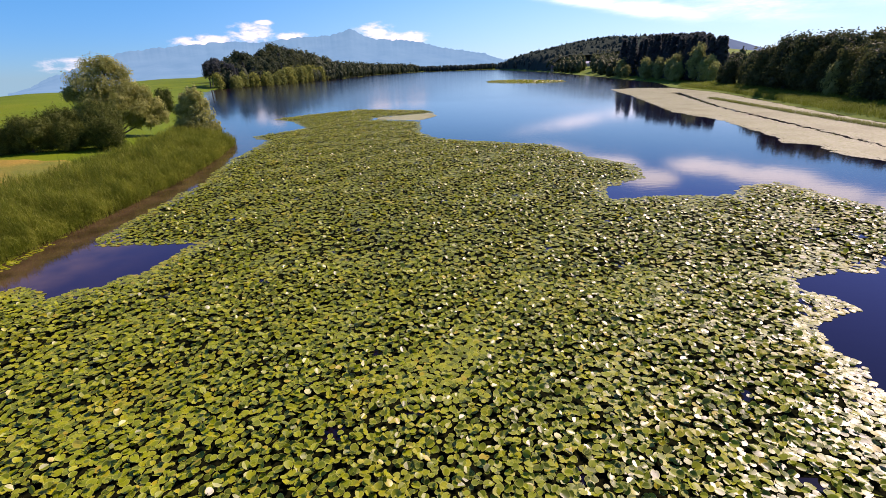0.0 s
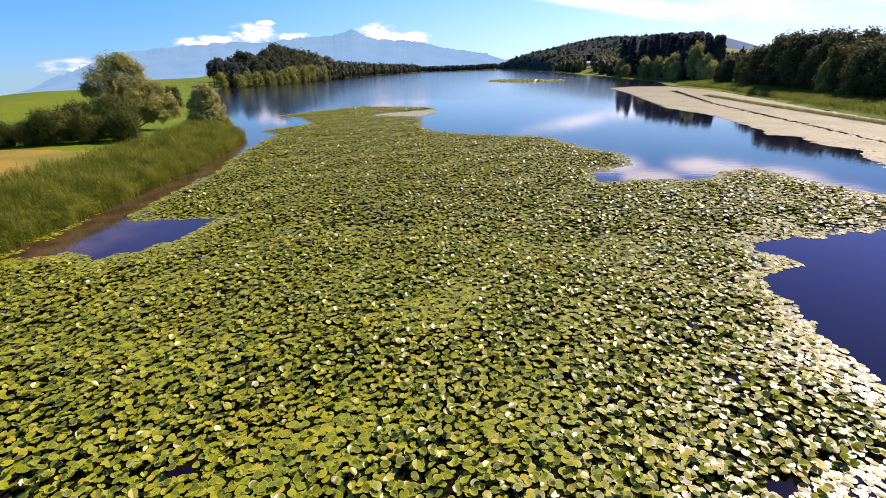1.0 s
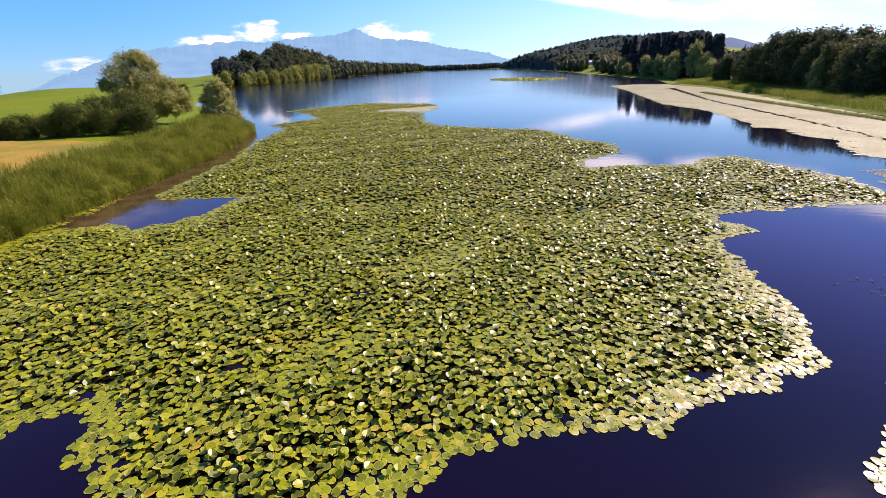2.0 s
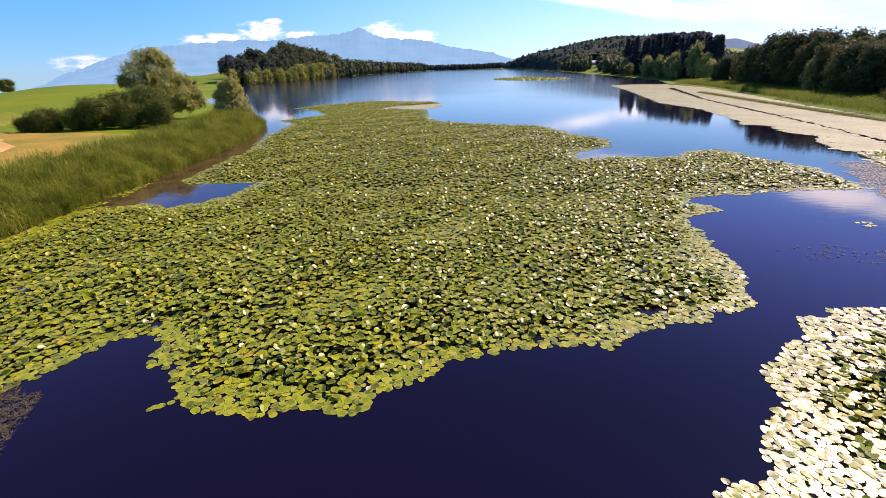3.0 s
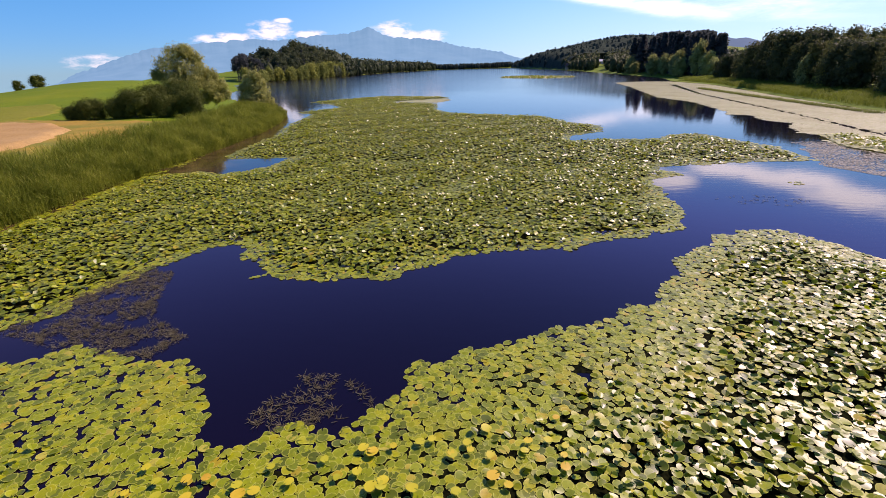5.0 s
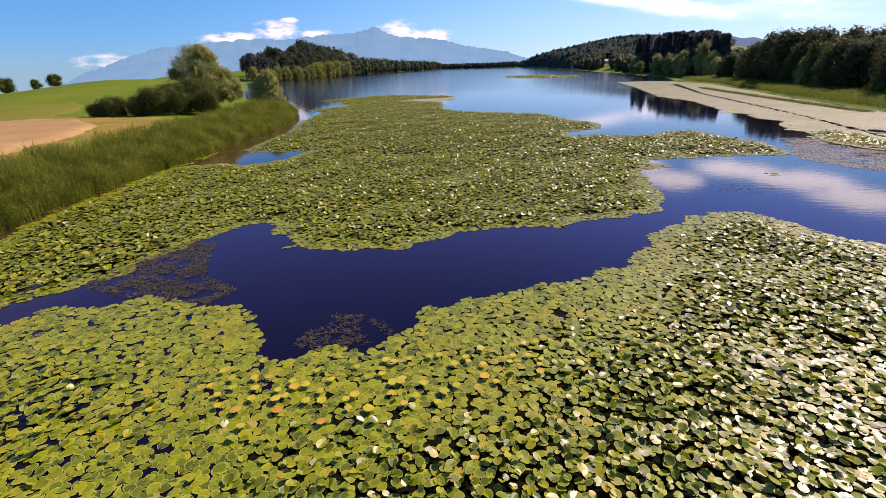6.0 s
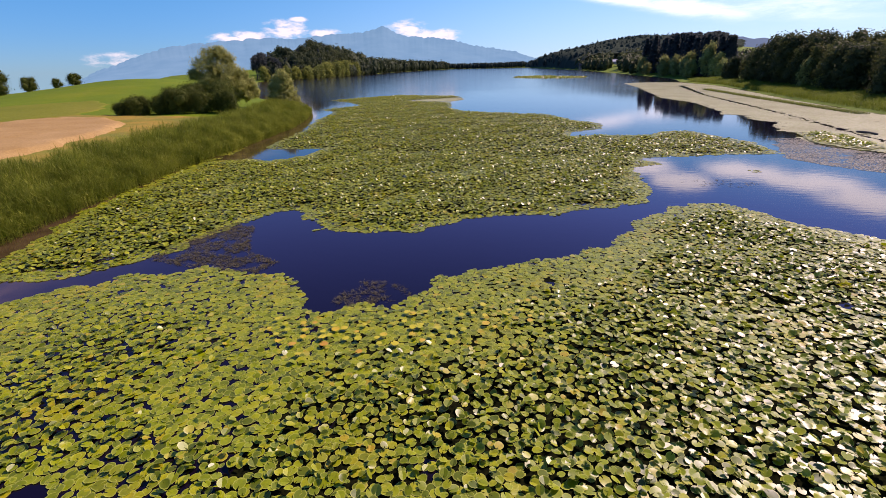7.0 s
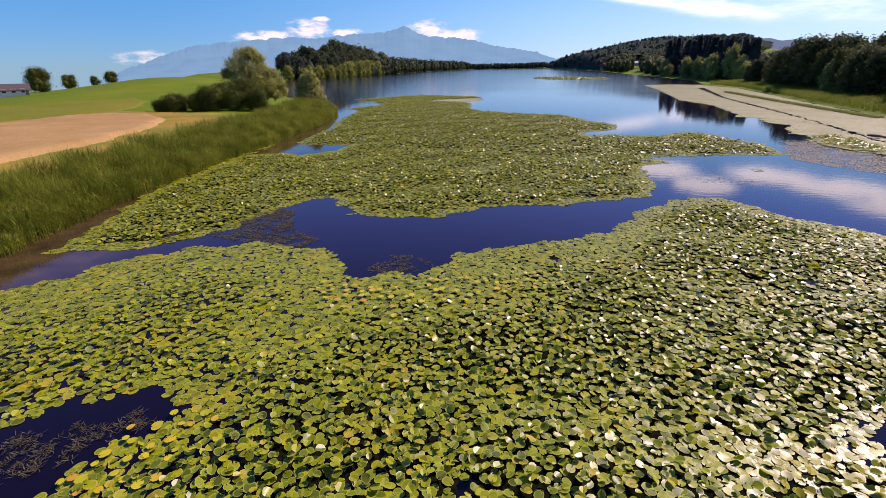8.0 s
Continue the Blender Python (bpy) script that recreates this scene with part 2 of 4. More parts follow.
m, nt, p = material("bark")
nt.links.new(ramp(nt, noise_tex(nt, 3, 6, 0.6, (6, 6, 1)), [(0.3, (0.05, 0.04, 0.03)), (0.7, (0.16, 0.13, 0.1))]), p.inputs["Base Color"])
p.inputs["Roughness"].default_value = 0.9
BARK = m

m, nt, p = material("lake water")
at = nt.nodes.new("ShaderNodeAttribute")
at.attribute_name = "shallow"
silt = ramp(nt, world_noise(nt, 0.5, 5), [(0.35, (0.032, 0.019, 0.009)), (0.65, (0.085, 0.052, 0.024))])
nt.links.new(mix(nt, at.outputs["Fac"], (0.0052, 0.002, 0.0095), silt), p.inputs["Base Color"])
pos = nt.nodes.new("ShaderNodeSeparateXYZ")
nt.links.new(nt.nodes.new("ShaderNodeNewGeometry").outputs["Position"], pos.inputs[0])
open_y = nt.nodes.new("ShaderNodeMath")
open_y.operation = "MULTIPLY_ADD"
nt.links.new(world_noise(nt, 0.02, 4), open_y.inputs[0])
open_y.inputs[1].default_value = 170.0
nt.links.new(pos.outputs["Y"], open_y.inputs[2])
ruffle_map = nt.nodes.new("ShaderNodeMapRange")
ruffle_map.interpolation_type = "SMOOTHSTEP"
for key, value in (("From Min", 165.0), ("From Max", 290.0), ("To Min", 0.05), ("To Max", 0.11)):
    ruffle_map.inputs[key].default_value = value
nt.links.new(open_y.outputs[0], ruffle_map.inputs["Value"])
nt.links.new(ruffle_map.outputs["Result"], p.inputs["Roughness"])
p.inputs["IOR"].default_value = 1.33
bump(nt, p, noise_tex(nt, 1.3, 3, 0.55, (0.55, 1.5, 1)), 0.04, 0.06)
WATER = m
# stems below the leaves, near black as their shade is in the colour
m, nt, p = material("shaded stem tangle")
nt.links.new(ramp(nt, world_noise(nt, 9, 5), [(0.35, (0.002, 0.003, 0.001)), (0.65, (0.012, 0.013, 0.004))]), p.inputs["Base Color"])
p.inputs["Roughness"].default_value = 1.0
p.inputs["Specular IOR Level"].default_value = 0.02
SHADED_STEMS = m


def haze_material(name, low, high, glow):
    """Ground so far off that the air between gives it most of its light; that haze is painted as emission."""
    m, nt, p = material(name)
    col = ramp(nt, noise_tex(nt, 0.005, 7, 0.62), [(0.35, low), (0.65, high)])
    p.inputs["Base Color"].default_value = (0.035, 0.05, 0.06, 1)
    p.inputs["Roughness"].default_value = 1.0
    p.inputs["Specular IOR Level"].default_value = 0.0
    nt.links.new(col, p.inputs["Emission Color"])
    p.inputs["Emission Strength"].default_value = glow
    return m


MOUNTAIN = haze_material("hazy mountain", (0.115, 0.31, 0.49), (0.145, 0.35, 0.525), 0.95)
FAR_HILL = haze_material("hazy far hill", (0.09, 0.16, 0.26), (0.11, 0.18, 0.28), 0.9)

# ---- shapes ----
rng = np.random.default_rng(7)


def mesh_of(name, verts, faces, mat, smooth=False):
    """A mesh from an (n, 3) array in metres and an (m, k) array of corners."""
    verts, faces = np.asarray(verts, dtype=np.float32), np.asarray(faces, dtype=np.int32)
    k = faces.shape[1]
    me = bpy.data.meshes.new(name)
    me.vertices.add(len(verts))
    me.vertices.foreach_set("co", verts.ravel())
    me.loops.add(faces.size)
    me.loops.foreach_set("vertex_index", faces.ravel())
    me.polygons.add(len(faces))
    me.polygons.foreach_set("loop_start", np.arange(0, faces.size, k, dtype=np.int32))
    me.polygons.foreach_set("use_smooth", np.full(len(faces), smooth))
    me.update(calc_edges=True)
    me.validate()
    me.materials.append(mat)
    return me


def part(name, me, parent, label="", kind=""):
    ob = new(name, me)
    ob.parent = parent
    return tagged(ob, label=label, kind=kind)


def inside(px, py, poly):
    q = np.asarray(poly, dtype=float)
    r = np.roll(q, -1, axis=0)
    hit = np.zeros(px.shape, dtype=bool)
    for (ax, ay), (bx, by) in zip(q, r):
        if ay != by:
            hit ^= ((ay > py) != (by > py)) & (px < (bx - ax) * (py - ay) / (by - ay) + ax)
    return hit


def edge_distance(px, py, poly):
    q = np.asarray(poly, dtype=float)
    best = np.full(px.shape, 1e9)
    for (ax, ay), (bx, by) in zip(q, np.roll(q, -1, axis=0)):
        dx, dy = bx - ax, by - ay
        s = np.clip(((px - ax) * dx + (py - ay) * dy) / max(dx * dx + dy * dy, 1e-9), 0, 1)
        best = np.minimum(best, np.hypot(px - ax - s * dx, py - ay - s * dy))
    return best


def wobble(px, py, wave, seed):
    """Smooth noise of about -1 to 1 with features of that length."""
    r = np.random.default_rng(seed)
    v = np.zeros(np.shape(px))
    for i in range(9):
        a, f, ph = r.uniform(0, 6.283), 6.283 / wave * r.uniform(0.6, 1.8), r.uniform(0, 6.283)
        v = v + np.sin((px * math.cos(a) + py * math.sin(a)) * f + ph)
    return v / 4.0


def smooth(e0, e1, v):
    s = np.clip((v - e0) / (e1 - e0), 0, 1)
    return s * s * (3 - 2 * s)


# ---- ground, lake and distance ----
LAKE_WEST = [(-15, -90), (-14.7, -20), (-14.9, -7), (-16.6, 0), (-17.9, 8), (-18.8, 17.5), (-20.2, 27), (-22.2, 35), (-24.8, 42), (-33, 54), (-62, 90), (-76, 122), (-110, 182), (-127, 220), (-124, 260), (-131, 400), (-152, 700), (-135, 1000)]
LAKE_EAST = [(10, 1010), (52, 415), (52, 260), (50, 150), (44, 122), (45, 100), (41, 75), (38, 58), (36, 40), (34.5, 20), (34, 0), (34, -90)]
LAKE = LAKE_WEST + LAKE_EAST


def height(px, py):
    px, py = np.asarray(px, dtype=float), np.asarray(py, dtype=float)
    d = edge_distance(px, py, LAKE)
    wet = inside(px, py, LAKE)
    flat = 1 - 0.8 * smooth(0, 20, px) * smooth(150, 115, py)
    z = np.where(wet, -1.6 * (1 - np.exp(-d / 4)), 0.12 + flat * (0.6 * smooth(0, 12, d) + 0.7 * smooth(25, 90, d)))
    # the pasture hill west of the lake, longer away from the shore than along it
    u = (px + 82) * -0.643 + (py - 82) * 0.766
    v = (px + 82) * 0.766 + (py - 82) * 0.643
    hill = 3.3 * np.exp(-np.where(v < 0, (v / 14) ** 2, (v / 17) ** 2) / 2 - (u / 27) ** 2 / 2)
    # the land falls away behind it to the west
    far = np.hypot(px, py)
    west = smooth(-0.62, -0.78, np.arctan2(px, np.maximum(py + 14, 1e-3)) * (py > -200) + (py <= -200) * -1.57)
    fall = west * np.maximum(far - 130, 0) * 0.027
    # wooded hills round the far end
    wood = 10 * np.exp(-((px + 165) / 26) ** 2 / 2 - ((py - 365) / 62) ** 2 / 2)
    ridge = 30 * np.exp(-((px - 175) / 95) ** 2 / 2 - ((py - 720) / 190) ** 2 / 2)
    dry = np.where(wet, 0, smooth(0, 15, d))
    return z + dry * (hill - fall + wood + ridge + 0.05 * wobble(px, py, 9, 3))


def graded(a, b, step, reach):
    mid = np.arange(a, b + step, step)
    out, s, v = [], step, 0.0
    while v < reach:
        s *= 1.12
        v += s
        out.append(v)
    out = np.array(out)
    return np.concatenate((a - out[::-1], mid, mid[-1] + out))


gx, gy = graded(-75, 60, 1.25, 2300), graded(-40, 130, 1.25, 2300)
X, Y = np.meshgrid(gx, gy)
Z = height(X, Y)
n_x, n_y = len(gx), len(gy)
i, j = np.meshgrid(np.arange(n_x - 1), np.arange(n_y - 1))
a = (j * n_x + i).ravel()
quads = np.stack((a, a + 1, a + n_x + 1, a + n_x), 1)
ground = new("ground", mesh_of("ground", np.stack((X, Y, Z), -1).reshape(-1, 3) * U, quads, MEADOW, True))
tagged(ground, "gently rolling green pasture round the lake", "ground", kind="structure")

LAKE_RIM = [(-32, -100), (60, -100), (62, 0), (66, 450), (30, 1040), (-175, 1040), (-175, 160), (-90, 110), (-72, 82), (-36, 40)]
wet_cell = inside((X[:-1, :-1] + X[1:, 1:]) / 2, (Y[:-1, :-1] + Y[1:, 1:]) / 2, LAKE_RIM).ravel()
me = mesh_of("lake", np.stack((X, Y, Z * 0), -1).reshape(-1, 3) * U, quads[wet_cell], WATER, True)
shallow = me.attributes.new("shallow", "FLOAT", "POINT")
shallow.data.foreach_set("value", (np.maximum(smooth(-1.4, -0.4, Z), smooth(4.8, 2.8, edge_distance(X, Y, LAKE)) * (Y < 45)) * (X < 0)).ravel().astype(np.float32))
tagged(new("water", me), "calm dark blue lake mirroring the sky", "lake", kind="structure")

# ---- mountains ----
RIDGE = [(-47, -1.5), (-44.5, 0.2), (-40, 1.8), (-37.4, 2.6), (-34, 2.9), (-28, 3.4), (-25, 3.3), (-20, 3.8), (-17.5, 3.9), (-15.3, 4.25), (-12.6, 3.4), (-7.6, 3.0), (-5, 2.3), (-0.3, 1.6), (2, 0.8), (8, 0.3)]
az = np.linspace(-47, 10, 480)
el = np.interp(az, [r[0] for r in RIDGE], [r[1] for r in RIDGE], left=0.1, right=0.1)
el_plain = el
el = el + 0.1 * np.abs(wobble(az, az * 0, 2.6, 11)) + 0.07 * wobble(az, az * 0, 1.0, 12) + 0.035 * wobble(az, az * 0, 0.35, 13) - 0.06 + 0.25 * np.exp(-((az + 15.3) / 0.7) ** 2)
rows_m = []
for k in range(14):
    f = k / 13
    dist = 4350 - 1500 * (1 - f) ** 1.2
    top = np.tan(np.radians(el_plain + (el - el_plain) * f ** 5)) * 4350
    zz = top * f ** 1.6 + 14 * wobble(az * 9, az * 0 + k * 6, 26, 21) * f * (1 - f) * 2.5
    rows_m.append(np.stack((np.sin(np.radians(az)) * dist, np.cos(np.radians(az)) * dist, zz - 40 * (1 - f)), -1))
V = np.concatenate(rows_m)
i, j = np.meshgrid(np.arange(len(az) - 1), np.arange(13))
a = (j * len(az) + i).ravel()
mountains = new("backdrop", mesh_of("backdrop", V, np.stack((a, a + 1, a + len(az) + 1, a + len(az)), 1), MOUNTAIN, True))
hx, hy = np.meshgrid(np.linspace(300, 1700, 60), np.linspace(2000, 2600, 24))
hz = 112 * np.exp(-((hx - 930) / 230) ** 2 / 2 - ((hy - 2300) / 160) ** 2 / 2) * (1 + 0.06 * wobble(hx, hy, 160, 41)) - 12
a = (np.arange(23)[:, None] * 60 + np.arange(59)[None]).ravel()
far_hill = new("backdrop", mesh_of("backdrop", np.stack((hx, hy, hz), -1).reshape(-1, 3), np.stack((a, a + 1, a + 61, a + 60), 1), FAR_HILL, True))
tagged(far_hill, "hazy blue wooded hill far behind the wood", "hill", kind="structure")
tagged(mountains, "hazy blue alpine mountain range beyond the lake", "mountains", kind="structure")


# ---- plants ----
def leaf_cloud(points, normals, size, r, long=1.6, ruffle=0.36):
    """A diamond-shaped leaf spray at every point: vertices and faces."""
    n = len(points)
    nrm = normals + r.normal(0, ruffle, (n, 3))
    nrm /= np.linalg.norm(nrm, axis=1)[:, None] + 1e-9
    t = np.cross(nrm, r.normal(0, 1, (n, 3)))
    t /= np.linalg.norm(t, axis=1)[:, None] + 1e-9
    b = np.cross(nrm, t)
    s = size * r.uniform(0.6, 1.35, (n, 1))
    v = np.stack((points - t * s * long * 0.5, points + b * s * 0.42 + nrm * s * 0.1, points + t * s * long * 0.5, points - b * s * 0.42 + nrm * s * 0.1), 1).reshape(-1, 3)
    return v, np.arange(4 * n).reshape(-1, 4)


def limb_tube(path, r0, r1, sides=6):
    """A tapered tube along a path of points."""
    path = np.asarray(path, dtype=float)
    vs, fs = [], []
    for k, q in enumerate(path):
        d = path[min(k + 1, len(path) - 1)] - path[max(k - 1, 0)]
        d = Vector(d).normalized()
        u = d.orthogonal().normalized()
        w = d.cross(u)
        rad = r0 + (r1 - r0) * k / (len(path) - 1)
        for s in range(sides):
            a = 6.2832 * s / sides
            vs.append(Vector(q) + (u * math.cos(a) + w * math.sin(a)) * rad)
    for k in range(len(path) - 1):
        for s in range(sides):
            t = (s + 1) % sides
            fs.append((k * sides + s, k * sides + t, (k + 1) * sides + t, (k + 1) * sides + s))
    return np.array([tuple(v) for v in vs]), np.array(fs)


def join(pieces):
    vs, fs, o = [], [], 0
    for v, f in pieces:
        vs.append(v)
        fs.append(f + o)
        o += len(v)
    return np.concatenate(vs), np.concatenate(fs)


def lump():
    """A coarse globe: an octahedron with its edges halved."""
    v = [Vector(q) for q in ((1, 0, 0), (0, 1, 0), (-1, 0, 0), (0, -1, 0), (0, 0, 1), (0, 0, -1))]
    mids, f = {}, []

    def mid(a, b):
        key = (min(a, b), max(a, b))
        if key not in mids:
            v.append((v[a] + v[b]).normalized())
            mids[key] = len(v) - 1
        return mids[key]

    for a in range(4):
        b = (a + 1) % 4
        for p, q, t in ((a, b, 4), (b, a, 5)):
            x, y, z = mid(p, q), mid(q, t), mid(t, p)
            f += [(p, x, z), (x, q, y), (z, y, t), (x, y, z)]
    return np.array([tuple(q) for q in v]), np.array(f)


LUMP, LUMP_FACES = lump()


def crown_points(h, w, low, lobes, n, r, narrow=1.0, given=None):
    """Leaf places on the outer shells of overlapping lobes that fill a crown of height h, width w from the height low."""
    pts, nrm = [], []
    cs = []
    for k in range(lobes):
        f = (k + 0.5) / lobes
        zc = low + (h - low) * (0.12 + 0.76 * f)
        span = math.sin(math.pi * min(0.98, 0.18 + 0.72 * f)) ** 0.8
        a = k * 2.4 + r.uniform(-0.5, 0.5)
        rad = w * 0.5 * span * r.uniform(0.25, 0.72) * narrow
        size = w * r.uniform(0.17, 0.29) * (0.75 + 0.4 * span)
        cs.append((rad * math.cos(a), rad * math.sin(a), min(zc, h - size * 0.9), size))
    cs = given or cs
    per = n // len(cs)
    for x, y, z, s in cs:
        d = r.normal(0, 1, (per, 3))
        d /= np.linalg.norm(d, axis=1)[:, None]
        rr = s * (0.5 + 0.56 * r.random((per, 1)) ** 0.7)
        lump = 1 + 0.34 * wobble(d[:, 0] * 3, d[:, 1] * 3 + d[:, 2] * 3, 2.2, int(r.integers(1e6)))[:, None]
        q = np.array((x, y, z)) + d * rr * lump * np.array((1, 1, 0.9))
        pts.append(q)
        nrm.append(d)
    pts, nrm = np.concatenate(pts), np.concatenate(nrm)
    ok = pts[:, 2] > low * 0.4
    return pts[ok], nrm[ok], cs


def broadleaf(name, mat, h, w, low, lobes, n, size, seed, narrow=1.0, given=None, core=0.0):
    """A deciduous tree or bush in metres: tapered trunk with limbs, and a crown of leaf sprays."""
    r = np.random.default_rng(seed)
    ob = new(name)
    pts, nrm, cs = crown_points(h, w, low, lobes, n, r, narrow, given)
    tubes = [limb_tube([(0, 0, -0.3), (0.02 * h, 0, h * 0.25), (0, 0.02 * h, h * 0.55), (0, 0, h * 0.85)], 0.028 * h, 0.006 * h, 7)]
    for x, y, z, s in cs[:: max(1, len(cs) // 9)]:
        z0 = max(0.1, z - 0.45 * math.hypot(x, y) - 0.12 * h)
        tubes.append(limb_tube([(0, 0, z0), (x * 0.5, y * 0.5, (z0 + z) / 2 + 0.02 * h), (x, y, z)], 0.011 * h, 0.003 * h, 5))
    part("trunk", mesh_of("trunk", *join(tubes), BARK, True), ob)
    v, f = leaf_cloud(pts, nrm, size, r)
    even = np.zeros(len(f), dtype=bool)
    if core:
        # twigs and inner leaves close the middle of each bough
        inner = [(np.array((x, y, z)) + LUMP * r.uniform(0.75, 1.15, (len(LUMP), 1)) * s * core, LUMP_FACES) for x, y, z, s in cs]
        iv, jf = join(inner)
        v, f, even = np.concatenate((v, iv)), np.concatenate((f[:, (0, 1, 2)], f[:, (0, 2, 3)], jf + len(v))), np.concatenate((even, even, np.ones(len(jf), dtype=bool)))
    part("crown", mesh_of("crown", v, f, mat, even), ob)
    return ob


def spruce(name, h, w, n, size, seed):
    r = np.random.default_rng(seed)
    ob = new(name)
    part("trunk", mesh_of("trunk", *limb_tube([(0, 0, -0.3), (0, 0, h * 0.5), (0, 0, h * 0.97)], 0.02 * h, 0.003 * h, 6), BARK, True), ob)
    f = r.random(n) ** 0.75
    tier = np.floor(f * 15) / 15 + 0.03 * r.random(n)
    a = r.uniform(0, 6.283, n)
    lean = 1 + 0.25 * np.sin(a * 3 + tier * 40) + 0.15 * np.sin(a * 5 + tier * 17)
    rad = w * 0.5 * (1 - tier) ** 0.85 * (0.35 + 0.65 * np.sqrt(r.random(n))) * lean
    pts = np.stack((np.cos(a) * rad, np.sin(a) * rad, h * (0.06 + 0.94 * tier) - rad * 0.22), -1)
    nrm = np.stack((np.cos(a), np.sin(a), np.full(n, 0.9)), -1)
    part("crown", mesh_of("crown", *leaf_cloud(pts, nrm, size, r, 2.0), CONIFER), ob)
    return ob


def put(ob, x, y, turn=0.0, scale=1.0, tall=1.0):
    ob.matrix_basis = Matrix.LocRotScale((x * U, y * U, float(height(x, y)) * U - 0.05), Euler((0, 0, turn)), (scale, scale, scale * tall))
    return ob


def plant(model, x, y, turn, scale, tall=1.0, first=False):
    if first:
        return put(model, x, y, turn, scale, tall)
    c = copy_thing(model, Matrix.Identity(4))
    return put(c, x, y, turn, scale, tall)


# the tall willow behind the reeds and the shrubs round it
WILLOW_LOBES = [(x * 1.26, y * 1.2, z, s * 0.82) for x, y, z, s in [(-2.6, -0.5, 9.0, 2.6), (-1.0, 0.5, 11.2, 2.5), (0.6, -0.3, 11.8, 1.9), (1.8, 0.4, 10.4, 2.1), (-4.0, 0.2, 7.2, 1.8), (-0.4, -0.9, 8.6, 2.4), (2.2, -0.6, 8.0, 2.2), (3.8, 0.0, 7.0, 1.9), (-2.2, -1.6, 5.8, 2.2), (0.8, -1.8, 5.8, 2.3), (4.9, -0.2, 4.9, 2.0), (3.2, -1.6, 4.6, 2.1), (5.6, 0.2, 2.9, 1.7), (4.0, -1.2, 2.4, 1.7), (-3.6, -1.2, 4.2, 1.8), (-1.2, 1.4, 6.5, 2.4), (1.8, 1.6, 6.0, 2.4), (0.2, 0.2, 3.6, 2.2), (-2.4, 0.6, 2.6, 1.9), (2.2, 0.2, 2.4, 1.9)]]
willow = put(broadleaf("willow_tree", WILLOW, 13.6, 12.2, 0.8, 20, 46000, 0.2, 5, 1.0, WILLOW_LOBES), -36.8, 43, 0.65)
tagged(willow, "tall grey-green willow with a loose crown on the lake shore", "tree")
SHRUB_LOBES = [(x * 0.82, y, z * 1.1, s * 0.9) for x, y, z, s in [(-1.4, 0.0, 3.2, 1.8), (0.4, 0.3, 5.0, 1.9), (1.0, -0.2, 7.0, 1.4), (2.3, 0.0, 3.8, 1.8), (-2.7, 0.2, 1.8, 1.5), (3.5, 0.0, 1.9, 1.6), (0.0, -0.8, 2.2, 2.0), (-0.5, 0.4, 6.3, 1.3), (1.8, 0.5, 5.6, 1.5), (-1.6, 0.5, 4.9, 1.3), (2.0, -0.8, 1.6, 1.8)]]
shrub = put(broadleaf("willow_shrub", WILLOW, 8.6, 8.4, 0.2, 11, 22000, 0.19, 6, 1.0, SHRUB_LOBES), -28.2, 42.0, 0.5)
tagged(shrub, "rounded grey-green willow shrub at the end of the reeds", "shrub")
bush = broadleaf("bush", BUSH, 5.2, 7.2, 0.1, 14, 12500, 0.165, 8, core=0.55)
tagged(bush, "dark green dense bush beside the crop field", "bush", "bushes below the pasture hill")
for k, (x, y, s, t) in enumerate(((-41.0, 30.6, 0.52, 0.95), (-39.6, 31.4, 0.8, 0.9), (-37.6, 32.2, 0.62, 1.15), (-36.2, 33.0, 0.95, 1.05), (-33.6, 33.8, 0.72, 1.15), (-31.4, 35.0, 0.85, 1.1), (-36.4, 36.4, 0.9, 1.25), (-34, 38, 1.0, 1.2))):
    plant(bush, x, y, k * 1.3, s, t, k == 0)
# single trees on and behind the pasture hill
hill_tree = broadleaf("broadleaf_tree", BUSH, 7.4, 7.6, -0.4, 12, 3800, 0.3, 17, core=0.6)
tagged(hill_tree, "dark round field tree on the pasture hill", "tree", "trees on the pasture hill")
for k, (az_t, dist, s, t) in enumerate(((-51.2, 126, 1.15, 1.05), (-49.0, 130, 0.75, 0.95), (-47.0, 132, 0.5, 1.0), (-45.6, 134, 0.75, 0.85), (-31.4, 106, 0.75, 1.35))):
    a = radians(az_t)
    plant(hill_tree, 1 + dist * math.sin(a), -15 + dist * math.cos(a), k * 2.1, s, t, k == 0)

# reed belt on the west shore
SHORE = np.array([(-14.4, -16), (-14.6, -7), (-16.3, 0), (-17.6, 8), (-18.5, 17.5), (-19.9, 27), (-21.8, 34), (-24.6, 42)])


